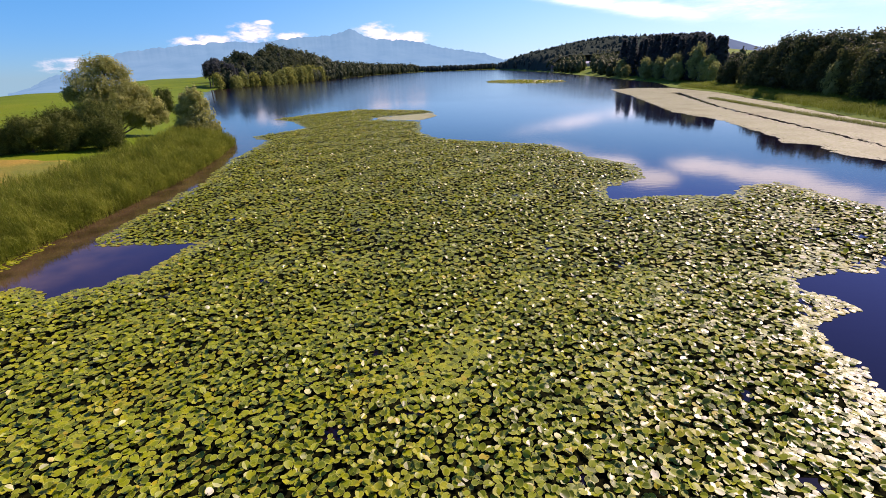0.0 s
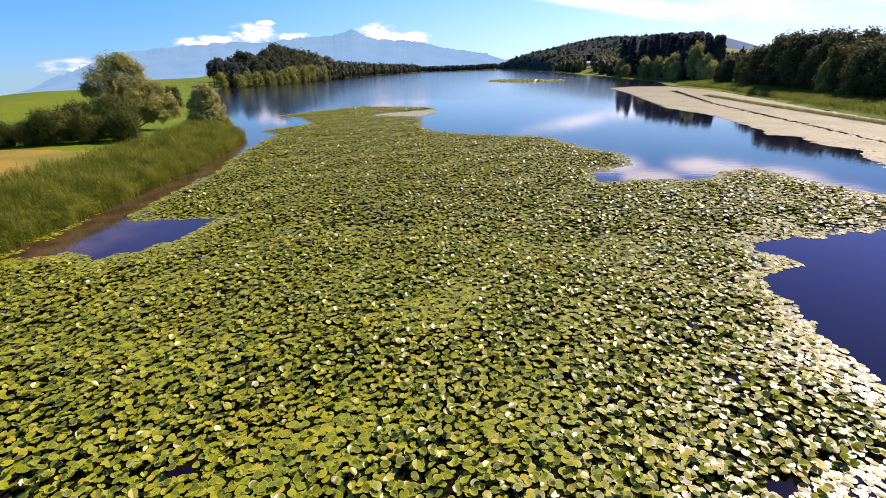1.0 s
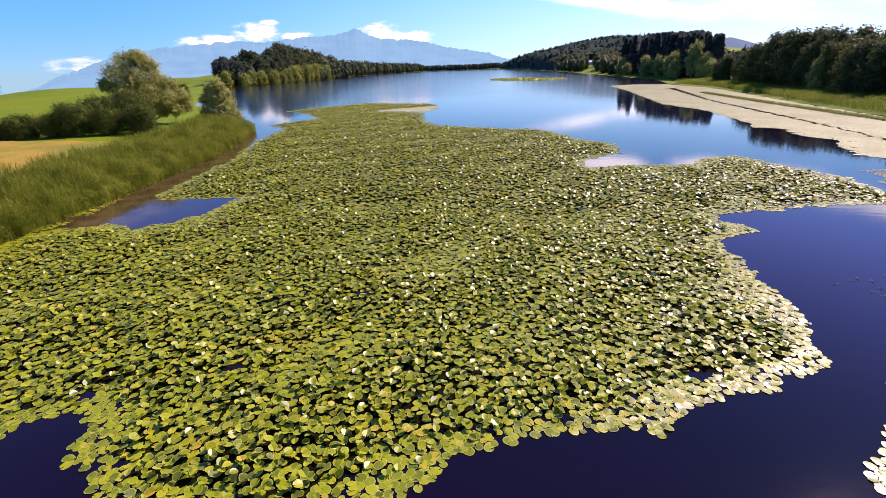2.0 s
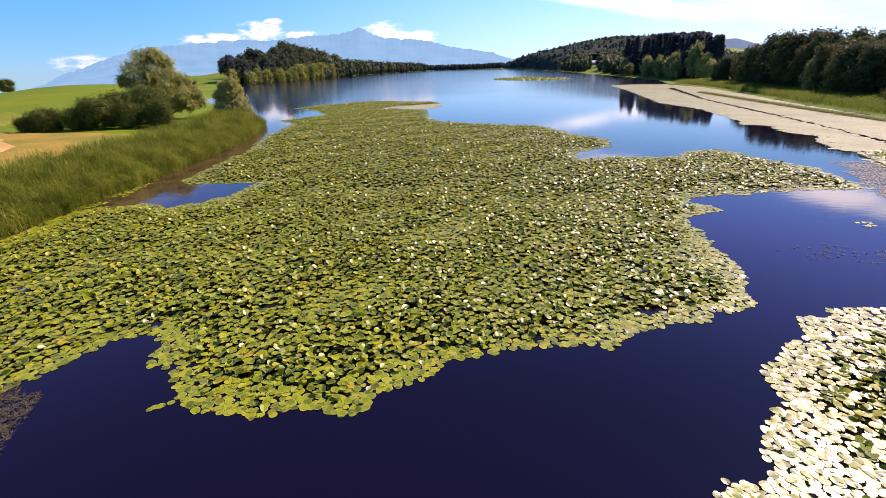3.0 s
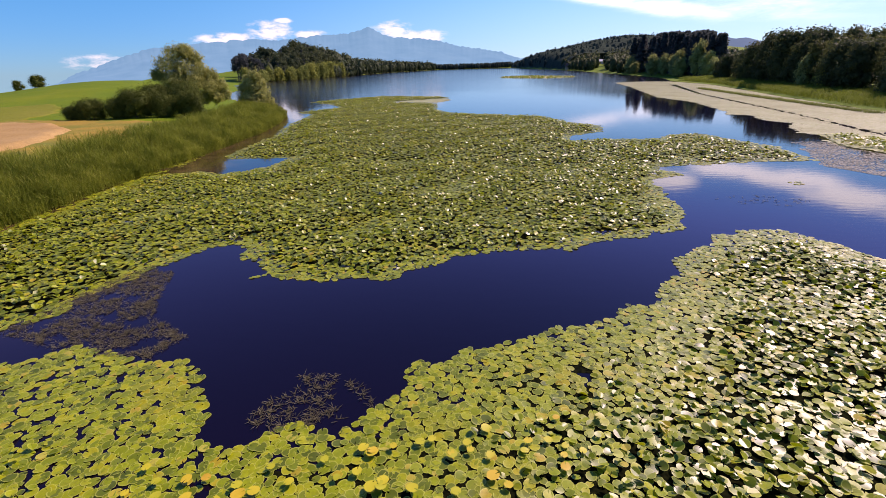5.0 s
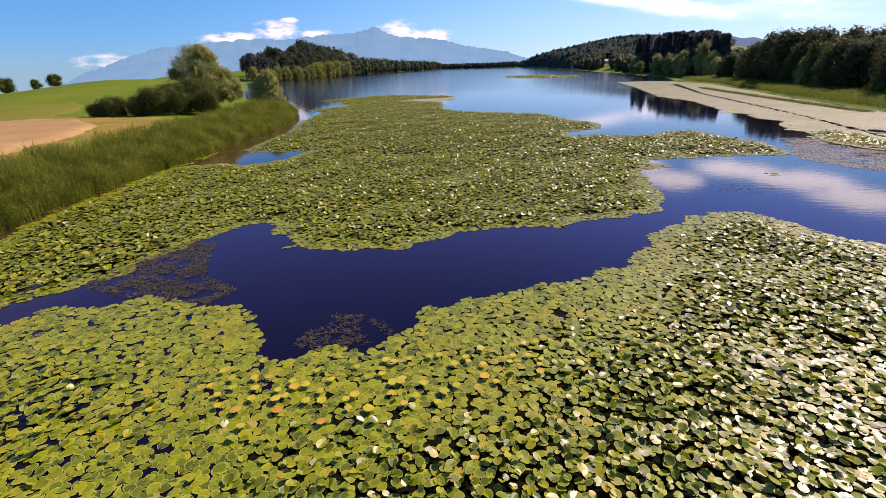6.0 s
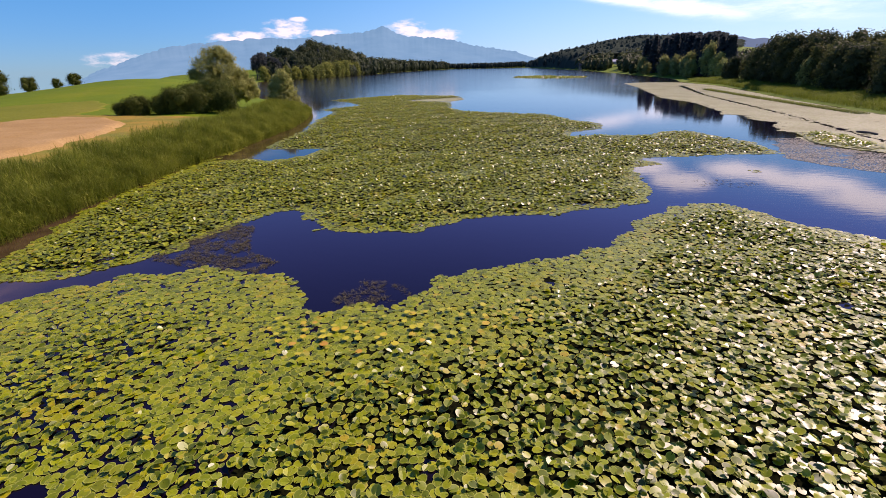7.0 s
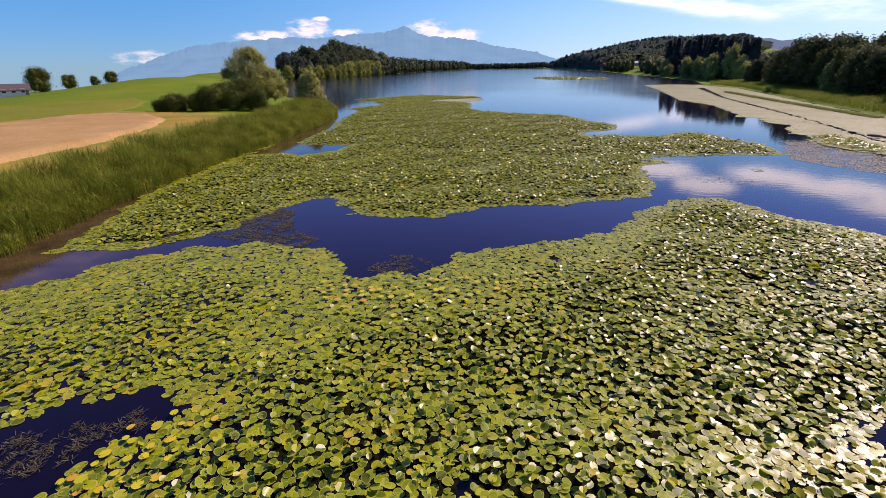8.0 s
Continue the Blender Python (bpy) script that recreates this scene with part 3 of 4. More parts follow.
def reed_bed(name, xs, ys, zs, tall, r, mat=None, wide=1.0):
    n = len(xs)
    base = np.stack((xs, ys, zs), -1) * U
    back = np.where(inside(xs, ys, LAKE), -1, 1) * edge_distance(xs, ys, LAKE)
    hgt = tall * U * (0.6 + 0.45 * smooth(-0.6, 2.4, back)) * r.uniform(0.84, 1.05, n) * (1 + 0.13 * wobble(xs, ys, 4, 77) + 0.1 * wobble(xs, ys, 1.2, 78))
    lean = r.normal(0, 0.07, (n, 2))
    vs, fs, o = [], [], 0
    a = r.uniform(0, 6.283, n)
    for k in range(4):
        f0 = 0.0 if k == 0 else r.uniform(0.3, 0.9, n)
        f1 = np.ones(n) if k == 0 else f0 + r.uniform(0.02, 0.24, n)
        out = 0.0 if k == 0 else r.uniform(0.14, 0.5, n)
        aa = a + k * 2.2
        side = np.stack((np.cos(aa + 1.57), np.sin(aa + 1.57), np.zeros(n)), -1) * wide * (0.016 if k == 0 else 0.023)
        p0 = base + np.stack((lean[:, 0] * hgt * f0, lean[:, 1] * hgt * f0, hgt * f0), -1)
        p1 = base + np.stack((lean[:, 0] * hgt * f1 + np.cos(aa) * out, lean[:, 1] * hgt * f1 + np.sin(aa) * out, hgt * f1), -1)
        vs.append(np.stack((p0 - side, p0 + side, p1), 1).reshape(-1, 3))
        fs.append(np.arange(3 * n).reshape(-1, 3) + o)
        o += 3 * n
    return mesh_of(name, np.concatenate(vs), np.concatenate(fs), mat or REED)


def belt(line, inner, outer, density, r):
    xs, ys = [], []
    for (ax, ay), (bx, by) in zip(line[:-1], line[1:]):
        ln = math.hypot(bx - ax, by - ay)
        n = int(ln * (inner + outer) * density)
        s, w = r.random(n), r.uniform(-outer, inner, n)
        nx, ny = -(by - ay) / ln, (bx - ax) / ln
        xs.append(ax + (bx - ax) * s + nx * w)
        ys.append(ay + (by - ay) * s + ny * w)
    return np.concatenate(xs), np.concatenate(ys)


xs, ys = belt(SHORE, 5.0, 0.3, 270, rng)
ok = wobble(xs, ys, 2.5, 31) * 0.4 + rng.random(len(xs)) > 0.1
ok &= edge_distance(xs, ys, LAKE) < np.interp(ys, (-16, 0, 17, 30), (3.0, 3.6, 4.6, 5.4)) + 0.5 * wobble(xs, ys, 3, 32)
xs, ys = xs[ok], ys[ok]
reeds = new("reed_bed", reed_bed("reed_bed", xs, ys, np.maximum(height(xs, ys), -0.3), 1.5, rng))
tagged(reeds, "dense green reed belt along the water's edge", "reeds", kind="stuff")

# dry grass round the crop, and the ripe crop between the reeds and the bushes
CROP = [(-26.5, -18), (-26, 0), (-27.5, 10.5), (-30, 17.5), (-33.5, 22.5), (-38.5, 26.2), (-43, 26.8), (-45.5, 23), (-47, 15.5), (-54, 0), (-60, -18)]
VERGE = [(-18.2, -18), (-19.6, 0), (-22, 12), (-25.5, 26), (-30, 30), (-36, 29.6), (-42, 30.2), (-47, 30.5), (-49.5, 25), (-51, 17), (-57, 0), (-60, -18)]


def field(name, outline, rise, mat, label, category):
    """A standing crop: a sheet over the ground that drops to it at the outline."""
    q = np.array(outline)
    cx, cy = np.meshgrid(np.arange(q[:, 0].min() - 1, q[:, 0].max() + 1, 0.4), np.arange(q[:, 1].min() - 1, q[:, 1].max() + 1, 0.4))
    wx, wy = cx + 0.25 * wobble(cx, cy, 3, 51), cy + 0.25 * wobble(cx, cy, 3, 52)
    inner = inside(wx, wy, outline)
    cz = height(cx, cy) + np.where(inner, rise * smooth(0, 0.7, edge_distance(wx, wy, outline)) + 0.03 * wobble(cx, cy, 0.9, 53), -0.3)
    w = cx.shape[1]
    i, j = np.meshgrid(np.arange(w - 1), np.arange(cx.shape[0] - 1))
    a = (j * w + i).ravel()
    ob = new(name, mesh_of(name, np.stack((cx, cy, cz), -1).reshape(-1, 3) * U, np.stack((a, a + 1, a + w + 1, a + w), 1), mat, True))
    return tagged(ob, label, category, kind="stuff")


PADDOCK = [(-47, 30.8), (-48.5, 36), (-53, 42), (-58.5, 46), (-67, 40.5), (-71.5, 34), (-68, 20), (-60, 2), (-51.5, 16), (-49.8, 25)]
field("paddock_grass", PADDOCK, 0.06, PALE_GRASS, "paler grazed grass at the foot of the pasture hill", "grass")
field("dry_grass", VERGE, 0.14, VERGE_GRASS, "golden dry grass round the grain field", "grass")
field("crop_field", CROP, 0.42, WHEAT, "ripe golden-brown grain field behind the reeds", "crop")

# woods
models = [broadleaf("broadleaf_tree", BROADLEAF, 19, 12.5, 0.8, 20, 3600, 0.58, 40 + k, core=0.5) for k in range(4)]
shore_models = [broadleaf("broadleaf_tree", SHORE_LEAF, 17, 13.5, 0.3, 15, 1300, 0.95, 50 + k, core=0.5) for k in range(3)]
back_models = [broadleaf("broadleaf_tree", HILL_LEAF, 20, 12.5, 0.5, 15, 1000, 1.1, 55 + k, core=0.5) for k in range(3)]
spruces = [spruce("spruce_tree", 22, 8.6, 760, 1.3, 60 + k) for k in range(3)]
for q in shore_models:
    tagged(q, "light green broadleaf tree leaning over the lake shore", "tree", "trees round the lake")
for q in models + back_models:
    tagged(q, "full green broadleaf tree at the edge of the wood", "tree", "trees round the lake")
for q in spruces:
    tagged(q, "dark green spruce tree standing in the wood", "tree", "trees round the lake")
pale_models = [broadleaf("willow_tree", PALE, 13, 10.5, 0.4, 14, 2900, 0.55, 80 + k, core=0.5) for k in range(2)]
for q in pale_models:
    tagged(q, "pale green round-crowned willow on the far bank", "tree", "willows on the far bank")
pines = [broadleaf("pine_tree", CONIFER, 22, 10.5, 8.5, 11, 1400, 0.85, 90 + k, core=0.5) for k in range(2)]
for q in pines:
    tagged(q, "dark broad-crowned pine at the near end of the wood", "tree", "trees round the lake")
used = set()


def wood_tree(kind, x, y, s, tall=1.0):
    q = kind[int(rng.integers(len(kind)))]
    plant(q, x, y, rng.uniform(0, 6.28), s, tall, q.name not in used)
    used.add(q.name)


# west wood along the shore, spruces at its near end
for x, y, s in ((-129.5, 224, 1.0), (-132, 229, 1.1), (-129, 231, 1.05), (-135, 235, 1.1), (-126, 233, 0.95), (-137, 240, 1.05), (-132, 222, 0.95), (-136, 231, 1.0)):
    wood_tree(pines, x, y, s)
WEST_LINE = np.array([(-127, 220), (-125, 260), (-132, 400), (-153, 700), (-140, 990)])
for k in range(40):
    y = 222 + k * 3.9
    x = np.interp(y, WEST_LINE[:, 1], WEST_LINE[:, 0])
    for row in range(4):
        leafy = row == 0 or rng.random() < (0.45 if y < 270 else 0.8)
        x_t, y_t = x + 2.0 - row * 8 + rng.uniform(-2.5, 2.5), y + rng.uniform(-4, 4)
        if x_t < -(y_t + 10) * 0.56:
            continue
        kind = shore_models if row == 0 else back_models if leafy else spruces
        slim = 0.78 if kind is spruces else 1.0
        wood_tree(kind, x_t, y_t, slim * (0.86, 0.9, 0.98, 1.08)[row] * rng.uniform(0.75, 1.2) * np.interp(y, (222, 255, 285, 330, 380), (0.78, 0.85, 1.12, 1.25, 1.25)))


# east shore: pale round trees in front of a spruce block, then a dark mixed wood
for x, y, s, q in ((54, 207, 1.0, 1.0), (53, 196, 0.7, 1.0), (53, 172, 0.9, 1.15), (54, 163, 0.7, 1.4), (54, 150, 1.0, 1.1), (53, 145, 0.75, 1.0), (56, 139, 1.0, 1.35), (55.5, 131, 0.85, 1.1), (55, 126, 0.6, 1.2)):
    wood_tree(pale_models, x, y, s, q)
for k in range(175):
    y = rng.uniform(132, 236)
    top = np.interp(y, (127, 137, 145, 160, 180, 215, 245), (19.0, 20.5, 22.0, 23.5, 25.5, 27.0, 25.0))
    x = rng.uniform(57.0, max(60.0, min(78, (y + 10) * 0.395)))
    wood_tree(spruces, x, y, top / 22 * rng.uniform(0.88, 1.0))
for k in range(120):
    y = rng.uniform(34, 114)
    d = 15 * rng.random() ** 1.5
    x = np.interp(y, (34, 53, 72, 107), (42, 44.3, 47.5, 51.5)) + d
    top = np.interp(y, (34, 60, 70, 76, 84, 95, 100, 106, 113), (12.5, 13.5, 14.5, 17.2, 18.3, 17.8, 15.5, 13, 10))
    leafy = d < 5 or rng.random() < 0.7
    wood_tree(models if leafy else spruces, x, y, top * rng.uniform(0.72, 1.06) / (20.5 if leafy else 26))
# lighter trees standing out at the wood's foot
for q, x, y, turn, s, tall in ((pale_models[0], 46.9, 71.5, 0.8, 0.42, 1.7), (shore_models[1], 45.9, 64.0, 1.5, 0.36, 1.5)):
    plant(q, x, y, turn, s, tall, False)

# far woods on the ridge, along the shores and round the lake's end
def woods(name, xs, ys, size, mat, r, sprays=12, firs=0.3):
    """Far trees: an uneven crown each, pointed on the conifers, roughened by leaf sprays."""
    n = len(xs)
    tall = size * r.uniform(0.65, 1.15, n)
    fir = r.random(n) < firs + 0.35 * wobble(xs, ys, 90, 63)
    wide = np.where(fir, 0.17, 0.28) * tall
    c = np.stack((xs * U, ys * U, height(xs, ys) * U + tall * 0.45), -1)
    shape = LUMP[None] * r.uniform(0.78, 1.15, (n, len(LUMP), 1))
    taper = np.where(fir[:, None], np.clip(0.75 - 0.62 * shape[:, :, 2], 0.08, 1.4), 1.0)[:, :, None]
    body = np.concatenate((shape[:, :, :2] * taper * wide[:, None, None], shape[:, :, 2:] * 0.5 * tall[:, None, None]), 2) + c[:, None]
    tri = (LUMP_FACES[None] + len(LUMP) * np.arange(n)[:, None, None]).reshape(-1, 3)
    pick = r.integers(len(LUMP), size=(n, sprays))
    pts = np.take_along_axis(body, pick[:, :, None], 1) + r.normal(0, 0.06 * size, (n, sprays, 3))
    nrm = LUMP[pick]
    v, f = leaf_cloud(pts.reshape(-1, 3), nrm.reshape(-1, 3), size * 0.16, r, 1.3, 0.3)
    f3 = np.concatenate((f[:, (0, 1, 2)], f[:, (0, 2, 3)]))
    smooth_f = np.concatenate((np.ones(len(tri), dtype=bool), np.zeros(len(f3), dtype=bool)))
    return mesh_of(name, np.concatenate((body.reshape(-1, 3), v)), np.concatenate((tri, f3 + body.size // 3)), mat, smooth_f)


cx, cy = np.meshgrid(np.arange(14, 420, 2.6), np.arange(430, 1000, 4.2))
cx, cy = cx + rng.uniform(-1.1, 1.1, cx.shape), cy + rng.uniform(-1.8, 1.8, cx.shape)
dense = smooth(0, 8, np.where(inside(cx, cy, LAKE), 0, edge_distance(cx, cy, LAKE)))
cz = height(cx, cy) * U + dense * (9.5 + 3.0 * wobble(cx, cy, 60, 64) + 1.3 * wobble(cx, cy, 14, 65) + rng.uniform(-1.2, 1.2, cx.shape)) - (1 - dense) * 3
i, j = np.meshgrid(np.arange(cx.shape[1] - 1), np.arange(cx.shape[0] - 1))
a = (j * cx.shape[1] + i).ravel()
canopy = np.stack((a, a + 1, a + cx.shape[1] + 1, a + cx.shape[1]), 1)
canopy = canopy[(dense.ravel()[canopy].min(1) > 0) & (cx.ravel()[a] < cy.ravel()[a] * 0.42)]
far_woods = new("far_woods", mesh_of("far_woods", np.stack((cx * U, cy * U, cz), -1).reshape(-1, 3), canopy, HAZED_LEAF, True))
tagged(far_woods, "distant dark mixed forest covering the far hill", "forest", kind="stuff")
xs, ys = rng.uniform(20, 420, 2600), rng.uniform(430, 1000, 2600)
ok = ~inside(xs, ys, LAKE) & (xs < ys * 0.39) & (edge_distance(xs, ys, LAKE) > 3)
ridge_trees = new("far_woods", woods("far_woods", xs[ok], ys[ok], 16.0, HAZED_LEAF, rng, 6, 0.5))
tagged(ridge_trees, "taller trees standing out of the distant forest", "forest", kind="stuff")
xs, ys = rng.uniform(-260, 60, 800), rng.uniform(1015, 1090, 800)
end_woods = new("end_woods", woods("end_woods", xs, ys, 18.0, HAZED_LEAF, rng, 8))
tagged(end_woods, "low dark treeline along the lake's far end", "forest", kind="stuff")
xs, ys = 54 + rng.uniform(0, 110, 700) * rng.uniform(0.2, 1, 700), rng.uniform(205, 460, 700)
ok = np.abs(np.degrees(np.arctan2(xs - 1, ys + 12)) - 10.6) > 0.5
slope_woods = new("slope_woods", woods("slope_woods", xs[ok], ys[ok], 13.0, HILL_LEAF, rng, 40, 0.1))
tagged(slope_woods, "mixed green trees on the slope above the far shore", "forest", kind="stuff")
ys = 375 + 625 * rng.random(700) ** 1.2
xs = np.interp(ys, WEST_LINE[:, 1], WEST_LINE[:, 0]) + 1 - 34 * rng.random(700)
ok = xs > -(ys + 10) * 0.535
xs, ys = xs[ok], ys[ok]
west_woods = new("west_woods", woods("west_woods", xs, ys, 25.0, HILL_LEAF, rng, 40, 0.45))
tagged(west_woods, "mixed wood along the far shore", "forest", kind="stuff")
more = np.clip(rng.normal(0, 1, (620, 2)), -1.5, 1.6)
xs, ys = -165 + 24 * more[:, 0], 320 + 60 * more[:, 1]
ok = xs > -(ys + 10) * 0.535
hill_woods = new("hill_woods", woods("hill_woods", xs[ok], ys[ok], 17.0, HILL_LEAF, rng, 40, 0.3))
tagged(hill_woods, "dark mixed wood covering the low hill behind the shore trees", "forest", kind="stuff")


# ---- houses ----
def box(x0, x1, y0, y1, z0, z1):
    v = np.array([(x, y, z) for z in (z0, z1) for x, y in ((x0, y0), (x1, y0), (x1, y1), (x0, y1))], dtype=float)
    f = np.array([(3, 2, 1, 0), (4, 5, 6, 7), (0, 1, 5, 4), (1, 2, 6, 5), (2, 3, 7, 6), (3, 0, 4, 7)])
    return v, f


def plain(name, color, rough=0.8, scale=1.5):
    m, nt, p = material(name)
    nt.links.new(ramp(nt, noise_tex(nt, scale, 5, 0.6), [(0.3, tuple(c * 0.8 for c in color)), (0.7, color)]), p.inputs["Base Color"])
    p.inputs["Roughness"].default_value = rough
    return m


WALL_WHITE, WALL_WOOD, ROOF_GREY, ROOF_BROWN = plain("white render", (0.75, 0.73, 0.68)), plain("weathered boards", (0.22, 0.16, 0.11)), plain("pale metal roof", (0.6, 0.61, 0.62), 0.4), plain("dark roof tiles", (0.1, 0.075, 0.065))
PANE = plain("window pane", (0.03, 0.035, 0.045), 0.1)


def house(name, length, width, eaves, rise, wall_mat, roof_mat, label, category):
    ob = new(name)
    v, f = box(-length / 2, length / 2, -width / 2, width / 2, -1.0, eaves)
    gable = np.array([(sx * length / 2, y, z) for sx in (-1, 1) for y, z in ((-width / 2, eaves), (width / 2, eaves), (0, eaves + rise), (0, eaves + rise))])
    part("wall", mesh_of("wall", *join([(v, f), (gable, np.array([(0, 1, 2, 3), (5, 4, 6, 7)]))]), wall_mat), ob)
    o = 0.5
    for sy in (-1, 1):
        drop = rise * (o / (width / 2))
        q = [(-length / 2 - o, sy * (width / 2 + o), eaves - drop), (length / 2 + o, sy * (width / 2 + o), eaves - drop), (length / 2 + o, 0, eaves + rise), (-length / 2 - o, 0, eaves + rise)]
        slab = np.array(q + [(x, y, z + 0.25) for x, y, z in q])
        part("roof", mesh_of("roof", slab, np.array([(3, 2, 1, 0), (4, 5, 6, 7), (0, 1, 5, 4), (1, 2, 6, 5), (2, 3, 7, 6), (3, 0, 4, 7)]), roof_mat), ob)
    pane_me = mesh_of("pane", *box(-0.5, 0.5, -0.04, 0.04, 0.05, 1.25), PANE)
    bars = [box(-0.6, -0.48, -0.08, 0.08, 0, 1.3), box(0.48, 0.6, -0.08, 0.08, 0, 1.3), box(-0.48, 0.48, -0.08, 0.08, 0, 0.1), box(-0.48, 0.48, -0.08, 0.08, 1.2, 1.3)]
    frame_me = mesh_of("window", *join(bars), WALL_WHITE)
    for k in range(3):
        w = part("window", frame_me, ob)
        w.location = (length * (k - 1) * 0.3, -width / 2, 1.1)
        part("pane", pane_me, w, "dark window pane")
    part("door", mesh_of("door", *box(length * 0.42 - 0.5, length * 0.42 + 0.5, -width / 2 - 0.06, -width / 2 + 0.06, 0, 2.0), WALL_WOOD), ob)
    return tagged(ob, label, category)


put(house("barn", 8, 6, 2.0, 1.7, WALL_WHITE, ROOF_BROWN, "pale-walled barn with a low dark roof behind the hill", "barn"), 1 + 118 * math.sin(radians(-53.2)), -15 + 118 * math.cos(radians(-53.2)), 0.9)
put(house("house", 11, 8, 3.2, 2.4, WALL_WHITE, ROOF_GREY, "white house with a pale roof by the far shore", "house"), 1 + 400 * math.sin(radians(10.7)), -12 + 400 * math.cos(radians(10.7)), 0.0)
put(house("house", 12, 9, 4.5, 4.0, plain("ochre render", (0.62, 0.42, 0.22)), ROOF_BROWN, "ochre house with a brown roof among the trees", "house"), 1 + 428 * math.sin(radians(7.3)), -12 + 428 * math.cos(radians(7.3)), -0.3)

# ---- water lilies ----
def pad_shape(r, kind, k):
    """One round floating leaf of diameter 1 with its cleft: a middle and k corners round it. kind: flat, folded along the midrib, or with a margin turned up."""
    a = np.radians(np.linspace(9, 351, k))
    rad = 0.5 * (1 + 0.09 * np.cos(a + 3.14) + r.normal(0, 0.035, k))
    rim = np.stack((np.cos(a) * rad * 1.1, np.sin(a) * rad * 0.98, np.zeros(k)), -1)
    wave = np.sin(a * 2 + r.uniform(0, 6.3)) * (0.006 if kind == "folded" else r.uniform(0.01, 0.045))
    if kind == "folded":
        lean = r.uniform(0.25, 1.0, 2)
        wave = wave + np.where(rim[:, 1] > 0, lean[0], lean[1]) * r.uniform(0.3, 0.8) * np.abs(rim[:, 1])
    elif kind == "turned":
        from_a = r.uniform(0.6, 5.7)
        wave = wave + 0.3 * r.uniform(0.5, 1.2) * np.clip(np.cos(a - from_a), 0, 1) ** 1.6 + 0.04
    rim[:, 2] += wave
    return np.concatenate(([(0.07, 0, 0.0)], rim))


RIM, FAR_RIM = 11, 6
PAD_FACES = np.array([(0, k, k + 1) for k in range(1, RIM)])
FLAT = np.array([pad_shape(rng, "flat", RIM) for _ in range(12)])
CURLED = np.array([pad_shape(rng, ("folded", "turned", "folded", "flat")[k % 4], RIM) for k in range(28)])  # every second one is folded
FAR_FACES = np.array([(0, k, k + 1) for k in range(1, FAR_RIM)])
FAR_FLAT = np.array([pad_shape(rng, "flat", FAR_RIM) for _ in range(12)])
FAR_CURLED = np.array([pad_shape(rng, ("folded", "turned", "folded", "flat")[k % 4], FAR_RIM) for k in range(28)])


def turns(yaw, tilt, way):
    """Rotation matrices: a turn about z, then a tilt about the level axis at the angle way."""
    cy, sy = np.cos(yaw), np.sin(yaw)
    o = np.zeros_like(yaw)
    spin = np.stack((np.stack((cy, -sy, o), -1), np.stack((sy, cy, o), -1), np.stack((o, o, o + 1), -1)), 1)
    ax, ay = np.cos(way), np.sin(way)
    c, s = np.cos(tilt), np.sin(tilt)
    d = 1 - c
    lean = np.stack((np.stack((c + ax * ax * d, ax * ay * d, ay * s), -1), np.stack((ax * ay * d, c + ay * ay * d, -ax * s), -1), np.stack((-ay * s, ax * s, c), -1)), 1)
    return lean @ spin


